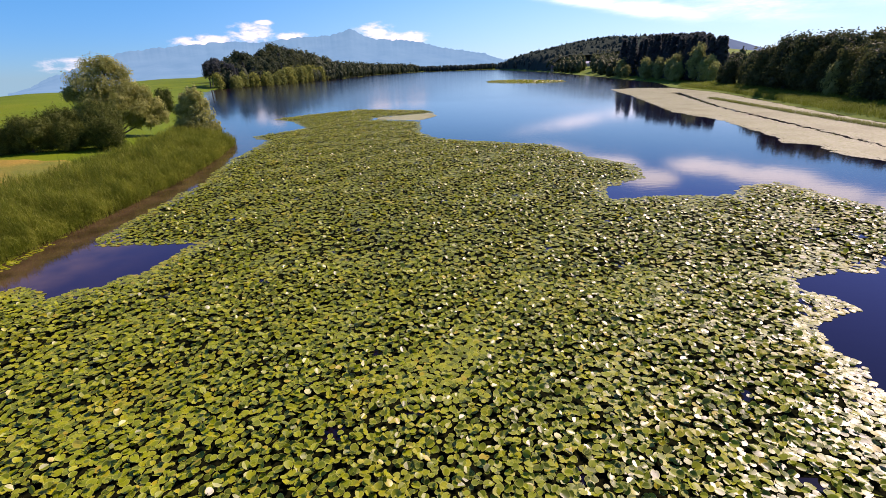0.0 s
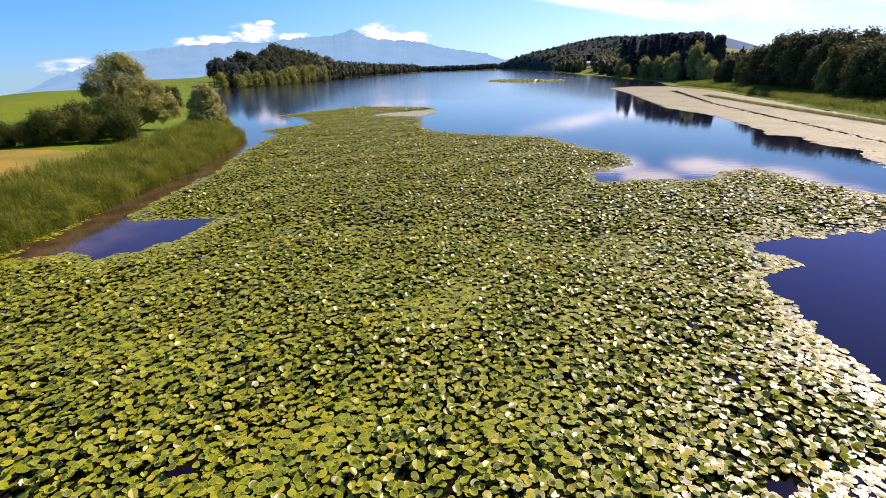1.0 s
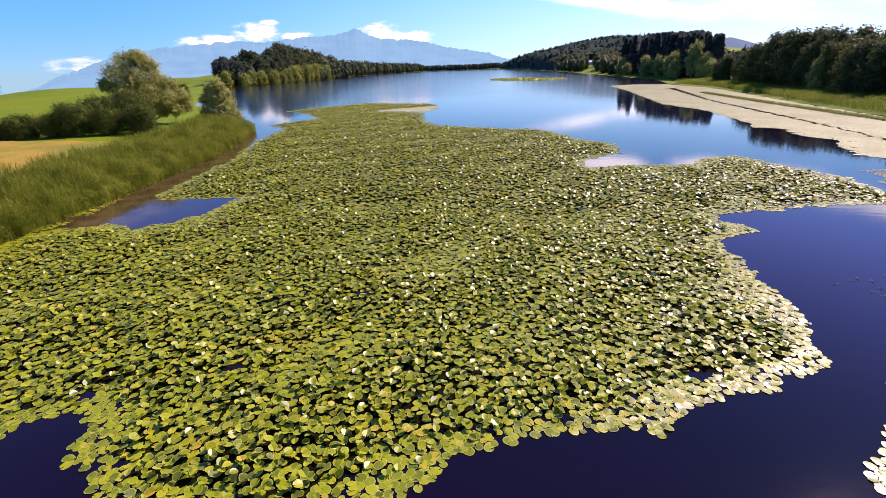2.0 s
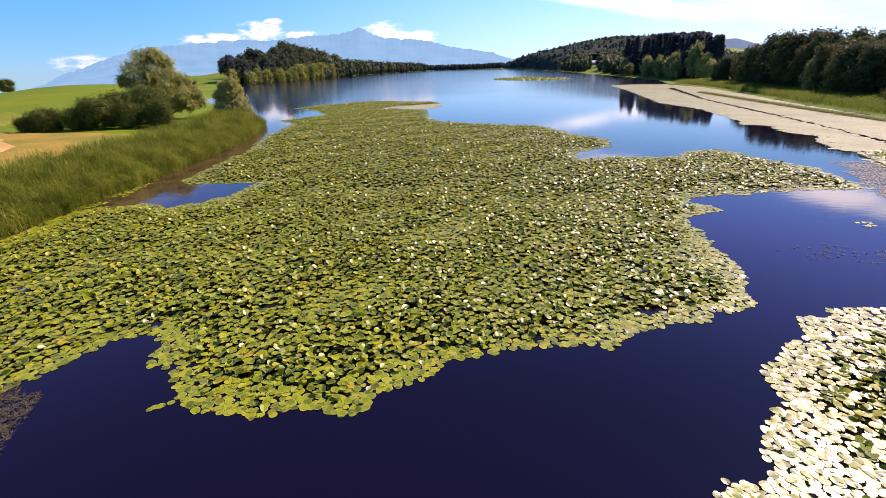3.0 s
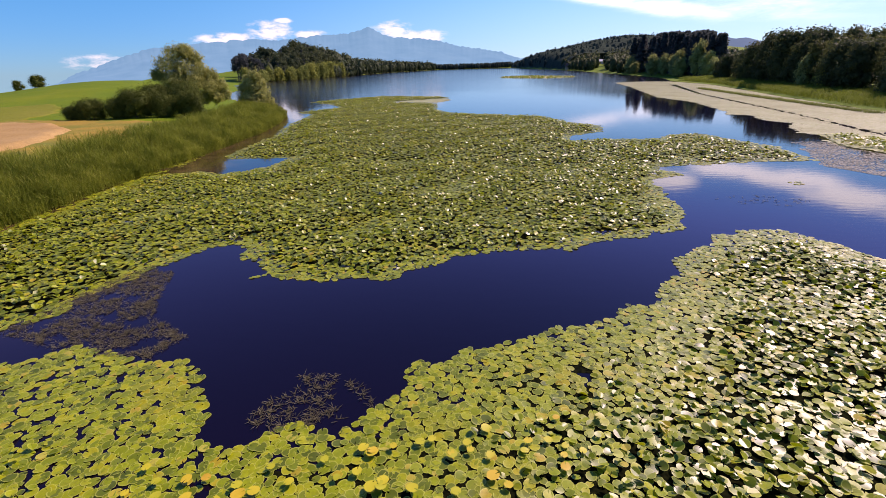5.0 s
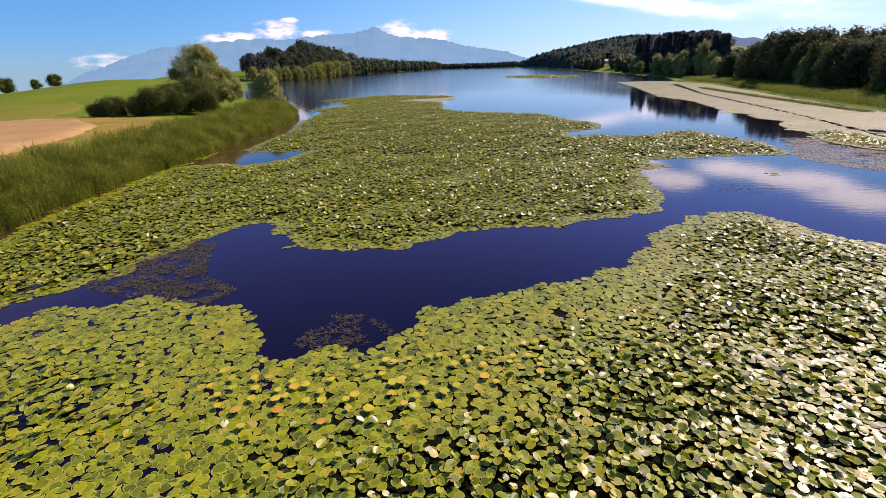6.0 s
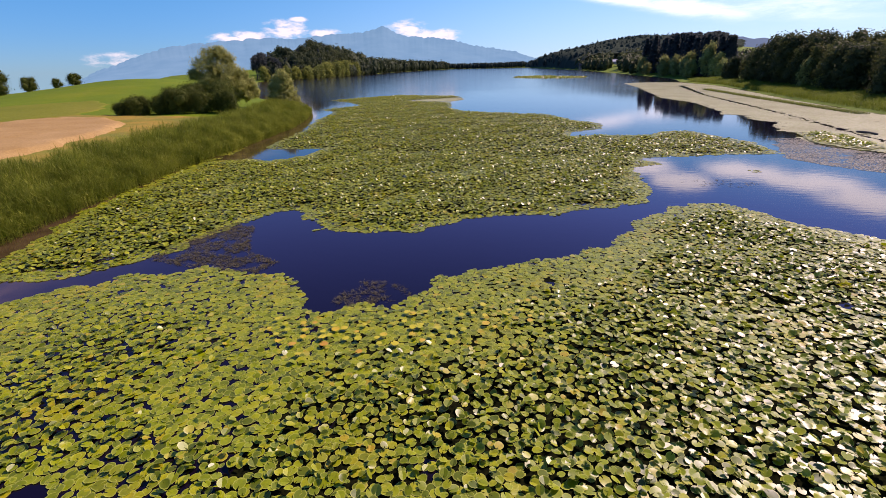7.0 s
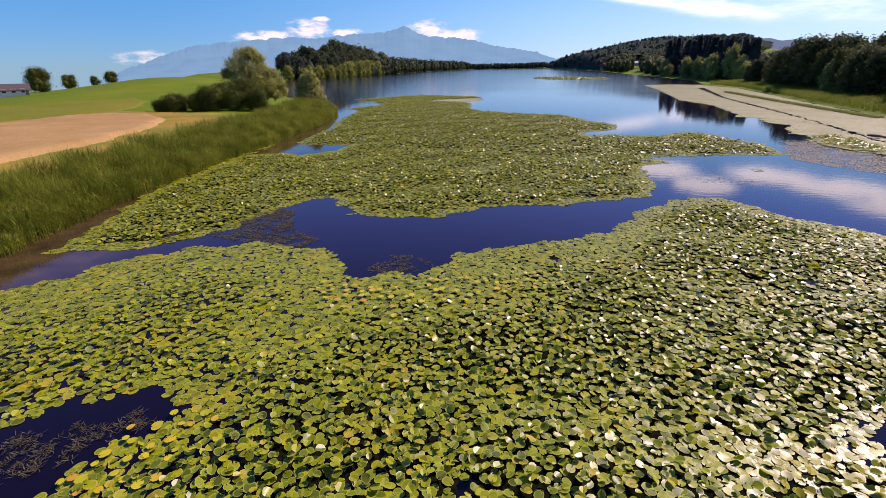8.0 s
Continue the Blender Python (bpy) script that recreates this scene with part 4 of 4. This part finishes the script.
def lily_mat(name, outline, holes, spacing, leaf, lift, single, seed, label, calm=None, mat=None, base=0.012, far=False, span=(-999, 999), litter=False, thin=0.0, edge=(0.1, 1.0)):
    """A mat of floating leaves. spacing and leaf in metres; lift: how far crowded leaves rise; single: the stretch of plan whose leaves are objects;
    calm: the x between which flat leaves give way to crowded ones; edge: the distances from the outline between which they do."""
    mat = mat or PAD
    r = np.random.default_rng(seed)
    q = np.array(outline)
    x0, y0, x1, y1 = q[:, 0].min() - 1, q[:, 1].min() - 1, q[:, 0].max() + 1, q[:, 1].max() + 1
    st = spacing / U
    px, py = np.meshgrid(np.arange(x0, x1, st), np.arange(y0, y1, st * 0.87))
    px = px + (np.arange(px.shape[0]) % 2)[:, None] * st * 0.5
    px, py = px.ravel(), py.ravel()
    loose_by = st * (0.2 if litter else 0.36)
    px, py = px + r.normal(0, loose_by, px.shape), py + r.normal(0, loose_by, px.shape)
    wx, wy = px + 0.22 * wobble(px, py, 1.6, seed + 1), py + 0.22 * wobble(px, py, 1.6, seed + 2)
    ok = inside(wx, wy, outline)
    for h in holes:
        ok &= ~inside(wx, wy, h)
    px, py, wx, wy = px[ok], py[ok], wx[ok], wy[ok]
    d = edge_distance(wx, wy, outline)
    rim_d = d
    for h in holes:
        d = np.minimum(d, edge_distance(wx, wy, h))
    fit = (d > 0.06) & (py > span[0]) & (py <= span[1])
    px, py, wx, wy, d, rim_d = px[fit], py[fit], wx[fit], wy[fit], d[fit], rim_d[fit]
    n = len(px)
    if calm:
        rim_d = rim_d * (1 + 1.6 * smooth(4.0, 6.5, px))
    crowd = smooth(*edge, rim_d) * smooth(0.1, 0.9, d) * np.clip(0.85 + 0.45 * wobble(px, py, 5, seed + 3), 0.2, 1.0) * lift
    loose = np.zeros(n)
    if calm:
        loose = 1 - smooth(calm[0], calm[1], px + 0.6 * wobble(px, py, 3, seed + 5))
        crowd = crowd * (1 - 0.3 * loose)
    gap = (r.random(n) < 0.1 * loose + (0.1 if far else 0.07) * np.minimum(crowd, 1)) | (wobble(px, py, 1.3, seed + 4) + 0.5 * r.random(n) > 1.62 + 0.35 * loose) & (d > 0.3) & (lift > 0.1)
    if thin:
        gap |= wobble(px, py * 1.5, 2.4, seed + 9) * 0.5 + r.random(n) < thin
    up = r.random(n) < crowd * 0.76
    tilt = np.where(up, np.abs(r.normal(0, 0.32, n)) + (r.random(n) < 0.03) * 0.45, np.abs(r.normal(0, 0.06, n)) + 0.05 * crowd)
    if lift < 0.05 and far:
        tilt = tilt * 0.3
    size = leaf * r.uniform(0.7, 1.22, n) * np.where(up, 0.9, 1.05 + 0.12 * loose)
    z = base + 0.012 * r.random(n) + np.where(up, r.uniform(0.03, 0.3, n) * crowd, 0.07 * r.random(n) * crowd) + np.sin(tilt) * size * 0.3
    rot = turns(r.uniform(0, 6.283, n), tilt, r.uniform(0, 6.283, n))
    pick_f, pick_c = r.integers(len(FLAT), size=n), r.integers(len(CURLED), size=n)
    keep = ~gap
    ax, ay, bx, by = single
    own = keep & (px > ax) & (px < bx) & (py > ay) & (py < by)
    own_ids = np.nonzero(own)[0][:300]
    keep[own_ids] = False
    top = new(name)
    tagged(top, label, "water lilies")
    # sheet behind the gaps; on crowded mats its colour holds the leaves' shade
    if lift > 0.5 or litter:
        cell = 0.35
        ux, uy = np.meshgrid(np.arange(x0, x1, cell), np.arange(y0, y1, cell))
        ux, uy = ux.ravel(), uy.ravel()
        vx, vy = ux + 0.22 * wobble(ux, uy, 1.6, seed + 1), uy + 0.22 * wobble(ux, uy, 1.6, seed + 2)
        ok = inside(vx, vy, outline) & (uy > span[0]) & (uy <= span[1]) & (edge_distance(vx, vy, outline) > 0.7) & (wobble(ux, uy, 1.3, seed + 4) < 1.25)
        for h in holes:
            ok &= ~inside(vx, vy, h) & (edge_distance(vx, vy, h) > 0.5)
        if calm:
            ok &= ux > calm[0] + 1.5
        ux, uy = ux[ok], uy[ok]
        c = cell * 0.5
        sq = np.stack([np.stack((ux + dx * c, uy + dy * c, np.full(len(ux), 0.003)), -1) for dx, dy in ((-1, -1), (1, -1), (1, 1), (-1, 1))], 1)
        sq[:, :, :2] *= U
        part("stem_layer", mesh_of("stem_layer", sq.reshape(-1, 3), np.arange(4 * len(ux)).reshape(-1, 4), mat if litter else SHADED_STEMS), top, "matted layer of stems and old leaves", "stuff")
    shapes = np.where(up[:, None, None], (FAR_CURLED if far else CURLED)[pick_c], (FAR_FLAT if far else FLAT)[pick_f])
    faces, per = (FAR_FACES, FAR_RIM + 1) if far else (PAD_FACES, RIM + 1)
    v = np.einsum("nij,nkj->nki", rot, shapes * size[:, None, None]) + np.stack((px * U, py * U, z), -1)[:, None, :]
    v = v[keep]
    f = (faces[None] + per * np.arange(len(v))[:, None, None]).reshape(-1, 3)
    creased = (up & (pick_c % 2 == 0))[keep]
    part("leaves", rimmed(mesh_of("leaves", v.reshape(-1, 3), f, mat, ~np.repeat(creased, len(faces))), per), top, kind="stuff")
    for k in own_ids:
        ob = part("leaf", CURLED_MESH[pick_c[k]] if up[k] else FLAT_MESH[pick_f[k]], top)
        m4 = Matrix([list(map(float, row)) for row in rot[k]]).to_4x4()
        ob.matrix_basis = Matrix.Translation((float(px[k] * U), float(py[k] * U), float(z[k]))) @ m4 @ Matrix.Scale(float(size[k]), 4)
    return top


def rimmed(me, per=RIM + 1):
    """Marks each leaf's margin, where a bright edge highlight is painted into the colour."""
    n = len(me.vertices)
    a = me.attributes.new("rim", "FLOAT", "POINT")
    a.data.foreach_set("value", (np.arange(n) % per > 0).astype(np.float32))
    return me


FLAT_MESH = [rimmed(mesh_of("leaf", q, PAD_FACES, PAD_ONE, True)) for q in FLAT]
CURLED_MESH = [rimmed(mesh_of("leaf", q, PAD_FACES, PAD_ONE, k % 2 == 1)) for k, q in enumerate(CURLED)]

MAIN_SOUTH = [(-13.4, -6.7), (-12, -6.2), (-10.6, -5.8), (-9.8, -5.0), (-9, -3.8), (-8.6, -2.4), (-8.4, -1.1), (-7.7, 0.5), (-7.1, 0.8), (-6.4, -0.1), (-5.3, -1.5), (-4, -1.6), (-2.1, -1.4), (-0.6, -0.1), (1.4, 0.85), (2.8, 0.75), (3.2, 1.6), (4.4, 1.9), (5.4, 2.3), (6.3, 2.7), (6.75, 4.1), (7.15, 6.2), (7.15, 8.4), (7.4, 9.6), (8.9, 10.7), (8.3, 12.2), (11.7, 13.2), (16.6, 14), (16.8, 18), (14.6, 24.4)]
MAIN_EAST = [(12.5, 23.8), (11, 21.8), (7.5, 22), (5.6, 21.2), (5.4, 23), (8.3, 25.8), (8.9, 29.5), (6.8, 32), (4.9, 37.8), (-0.6, 40.4), (-5, 42.5), (-7.2, 47), (-8.7, 57.5), (-15.5, 61), (-16, 64), (-8.2, 70), (-10, 74), (-22, 78.5), (-26, 73.5), (-31, 65)]
MAIN_WEST = [(-26.5, 61), (-21.6, 53), (-25, 46.3), (-21.8, 43), (-20.9, 38), (-20.3, 34), (-19.3, 29.7), (-17.9, 26), (-17.4, 22), (-16.8, 17), (-15.9, 14.7), (-11.8, 15), (-12.3, 12.2), (-13.6, 10.6), (-15.2, 11.2), (-17.6, 10), (-17, 6.5), (-16.4, 2.3), (-15.9, -0.4), (-14.2, -3.8)]
MAIN = MAIN_SOUTH + MAIN_EAST + MAIN_WEST
lily_mat("water_lily_mat", MAIN, [], 0.198, 0.243, 1.0, (-3.5, -1.5, 2.5, 2.6), 100, "wide mat of yellow-green water lily leaves on the lake", None, None, 0.012, False, (-99, 13))
lily_mat("water_lily_mat", MAIN, [], 0.262, 0.305, 1.0, (0, 0, 0, 0), 100, "wide mat of yellow-green water lily leaves on the lake", None, None, 0.012, True, (13, 99))
NEAR = [(-16, -12), (-12.3, -9.2), (-10.9, -8), (-10.4, -6.5), (-8.3, -5.1), (-6.8, -4.8), (-4.2, -5.1), (-3.6, -6.4), (-3, -6.8), (-2.1, -6.5), (-1.3, -6.1), (-0.7, -5.5), (-0.7, -4.6), (0.8, -3.8), (2.4, -3.05), (4.1, -1.95), (5.0, -0.2), (6.1, 1.35), (7.3, 2.45), (8.4, 3.1), (9.8, 2.4), (10.6, 0.7), (12, -0.4), (14, -2.6), (15.5, -8), (15, -20), (-11, -20), (-13.5, -17)]
AUTUMN = [(-4.2, -7.2), (-2.6, -7.4), (-0.6, -6.5), (1.4, -5.6), (2.2, -6.6), (0.4, -7.6), (-1.8, -8.6), (-3.8, -8.4)]
lily_mat("yellow_lily_leaves", AUTUMN, [], 0.66, 0.235, 0.3, (0, 0, 0, 0), 800, "yellow and orange ageing lily leaves strewn on the mat", None, OLD_PAD, 0.14)
LITTER = [(-5.2, -13.6), (-4.4, -12.4), (-3.4, -12.2), (-2.6, -12.8), (-3.4, -13.8), (-4.6, -14.6)]
lily_mat("yellow_lily_leaves", LITTER, [], 0.55, 0.23, 0.3, (0, 0, 0, 0), 810, "yellow and brown ageing lily leaves beside a small pool", None, OLD_PAD, 0.12)
POOL = [(-8, -14.6), (-6.3, -12.9), (-5.7, -12.2), (-4.7, -11.9), (-3.9, -12.1), (-4.3, -12.7), (-4.6, -13.1), (-4.9, -13.7), (-5, -14.6), (-6, -15.6)]
GAP = [(6.4, -11.1), (7.0, -10.8), (7.8, -10.9), (7.8, -11.4), (6.8, -11.5)]
lily_mat("water_lily_mat", NEAR, [POOL, GAP], 0.196, 0.242, 0.9, (-3.0, -8.6, 2.0, -5.0), 200, "mat of water lily leaves with yellowing and glossy leaves", (-4.0, 0.5), edge=(1.2, 4.0))
EAST_MAT = [(29, 120), (27, 95), (22.8, 62), (24.2, 52), (23.4, 45), (22.8, 40), (21.8, 37), (23.6, 35.4), (22.6, 33.2), (22.7, 31), (23.6, 29.2), (22.0, 27.4), (21.6, 25.4), (20.9, 23.9), (22.4, 22.3), (20.6, 20.6), (20.2, 18.4), (21, 15.8), (23, 12.8), (27, 9.5), (34, 6), (34.4, 20), (35.8, 40), (37.8, 58), (40.8, 75), (44.4, 100), (43, 120), (36, 124)]
CHANNEL = [(37, 102), (30.7, 68), (27.4, 36), (24.4, 17), (24.62, 16.8), (27.65, 36), (31.2, 68), (38, 101)]
lily_mat("water_lily_mat", EAST_MAT, [CHANNEL], 0.27, 0.36, 0.0, (21.5, 14, 23, 17), 300, "mat of flat floating leaves along the far bank, coloured pale for sky glare", None, GLARE_PAD, 0.012, True, (-999, 999), True)
THIN = [(18.4, 20), (20.6, 20), (20.4, 17.6), (21, 15.4), (23, 12.2), (27, 9.3), (34, 5.8), (34, 1), (24, 5), (19.5, 7.9), (17.2, 10), (15.9, 12.6), (17, 15.5), (18, 18)]
lily_mat("water_lily_mat", THIN, [], 0.155, 0.165, 0.0, (0, 0, 0, 0), 310, "thin scatter of drab leaves on shallow water", None, DRAB_PAD, 0.008, True, (-999, 999), False, 0.2)
ISLAND = [(-1, 212), (4, 222), (16, 218), (29, 196), (29, 186), (20, 178), (8, 186), (0, 200)]
lily_mat("water_lily_mat", ISLAND, [], 0.8, 1.1, 1.0, (0, 0, 0, 0), 400, "small green patch of water plants out on the lake")

# reed strip on the east bank
EAST_SHORE = np.array([(34.8, -10), (35, 5), (35.4, 20), (37, 40), (39, 58), (42, 75), (46, 100), (45.5, 122)])[::-1]
xs, ys = belt(EAST_SHORE, 9.0, 0.3, 24, rng)
east_reeds = new("reed_bed", reed_bed("reed_bed", xs, ys, np.maximum(height(xs, ys), -0.3), 0.95, rng, SEDGE, 2.4))
tagged(east_reeds, "green reed strip on the bank before the dark wood", "reeds", kind="stuff")
PATCH = [(20.2, 18.4), (21.3, 22.0), (22.6, 23.4), (24.0, 22.6), (24.0, 19.4), (23.8, 16.2), (22.2, 15.6), (20.7, 15.8)]
lily_mat("water_lily_mat", PATCH, [], 0.2, 0.28, 1.0, (0, 0, 0, 0), 500, "raised green clump of lily leaves among paler floating ones", None, None, 0.12)
STRIP = [(-9, 59), (-15, 61.3), (-15.5, 64), (-8.6, 69), (-7.4, 64)]
# bright glare off the mat's tip, painted as light-coloured leaves
lily_mat("water_lily_mat", STRIP, [], 0.3, 0.5, 0.0, (0, 0, 0, 0), 520, "strip of flat floating leaves off the mat's tip, coloured pale for sky glare", None, GLARE_PAD, 0.012, True, (-999, 999), True)
SWARD = np.array([(34.0, 36), (34.3, 46), (34.8, 57), (35.6, 70), (36.6, 84)])[::-1]
xs, ys = belt(SWARD, 0.9, 0.5, 60, rng)
sward = new("reed_bed", reed_bed("reed_bed", xs, ys, np.full(len(xs), -0.02), 0.4, rng, SEDGE, 2.5))
tagged(sward, "low green strip of sedge in the pale leaves", "reeds", kind="stuff")
FRINGE = [(-17.0, 1), (-17.6, 6), (-18.6, 13), (-18.0, 16.5), (-17.3, 13), (-16.6, 6), (-16.2, 1.5)]
lily_mat("water_lily_mat", FRINGE, [], 0.2, 0.25, 0.0, (0, 0, 0, 0), 600, "scattered small lily leaves at the foot of the reeds", thin=0.66)

STRAY = [(12.2, 9.2), (13.1, 9.6), (13.4, 8.9), (12.6, 8.5)]
lily_mat("water_lily_mat", STRAY, [], 0.24, 0.24, 0.0, (0, 0, 0, 0), 700, "small loose raft of pale lily leaves", thin=0.4)

# drowned weed between the mats
WEED = foliage_material("drowned weed", (0.04, 0.034, 0.016), (0.1, 0.085, 0.04), (0.21, 0.195, 0.12), 0.1)


def weed_bed(outline, density, seed, label):
    """Sprigs of water weed that break the surface: stars of narrow leaves."""
    r = np.random.default_rng(seed)
    q = np.array(outline)
    n = int((np.ptp(q[:, 0]) * np.ptp(q[:, 1])) * density * U * U)
    px, py = r.uniform(q[:, 0].min(), q[:, 0].max(), n), r.uniform(q[:, 1].min(), q[:, 1].max(), n)
    ok = inside(px, py, outline) & (wobble(px, py, 1.1, seed) + 0.7 * r.random(n) > -0.1)
    px, py = px[ok] * U, py[ok] * U
    n, k = len(px), 8
    a = r.uniform(0, 6.283, (n, k))
    ln = r.uniform(0.06, 0.24, (n, k))
    up = r.uniform(0.0, 0.08, (n, k))
    root = np.stack((np.repeat(px[:, None], k, 1) + r.normal(0, 0.03, (n, k)), np.repeat(py[:, None], k, 1) + r.normal(0, 0.03, (n, k)), np.full((n, k), 0.004)), -1)
    tip = root + np.stack((np.cos(a) * ln, np.sin(a) * ln, up), -1)
    side = np.stack((-np.sin(a), np.cos(a), a * 0), -1) * 0.011
    mid = (root + tip) / 2
    v = np.stack((root, mid - side, tip, mid + side), 2).reshape(-1, 3)
    ob = new("water_weed", mesh_of("water_weed", v, np.arange(len(v)).reshape(-1, 4), WEED))
    return tagged(ob, label, "water weed", kind="stuff")


weed_bed([(-9.2, -2.2), (-8.6, -0.9), (-7.8, -1.2), (-7.2, -2.6), (-6.6, -3.6), (-5.4, -4.2), (-5.6, -5.0), (-7.5, -4.9), (-9.4, -4.4)], 62, 71, "brownish drowned weed breaking the surface between lily mats")
weed_bed([(-3.0, -6.4), (-2.6, -5.2), (-1.7, -5.1), (-1.1, -5.8), (-1.6, -6.3), (-2.4, -6.6)], 30, 72, "sparse grey weed tips in dark open water")
weed_bed([(-7.5, -14.4), (-6.2, -13.2), (-4.8, -12.4), (-4.2, -12.5), (-5.0, -13.6), (-6.0, -15)], 30, 73, "dark weed in a small pool among lily leaves")
weed_bed([(8.6, 6.6), (10.5, 7.2), (12, 6.4), (11, 5.6), (9, 5.8)], 4, 74, "faint weed tips out in open water")

# a log at the channel's end
LOG = limb_tube([(-1.4, 0, 0.05), (-0.7, 0.05, 0.16), (0.3, 0.0, 0.2), (1.3, 0.06, 0.12)], 0.17, 0.11, 8)
log = tagged(new("log", mesh_of("log", *LOG, BARK, True)), "dark drifting log lying among the floating leaves", "log")
log.matrix_basis = Matrix.Translation((26.0 * U, 22.3 * U, 0)) @ Euler((0, 0, -1.3)).to_matrix().to_4x4()
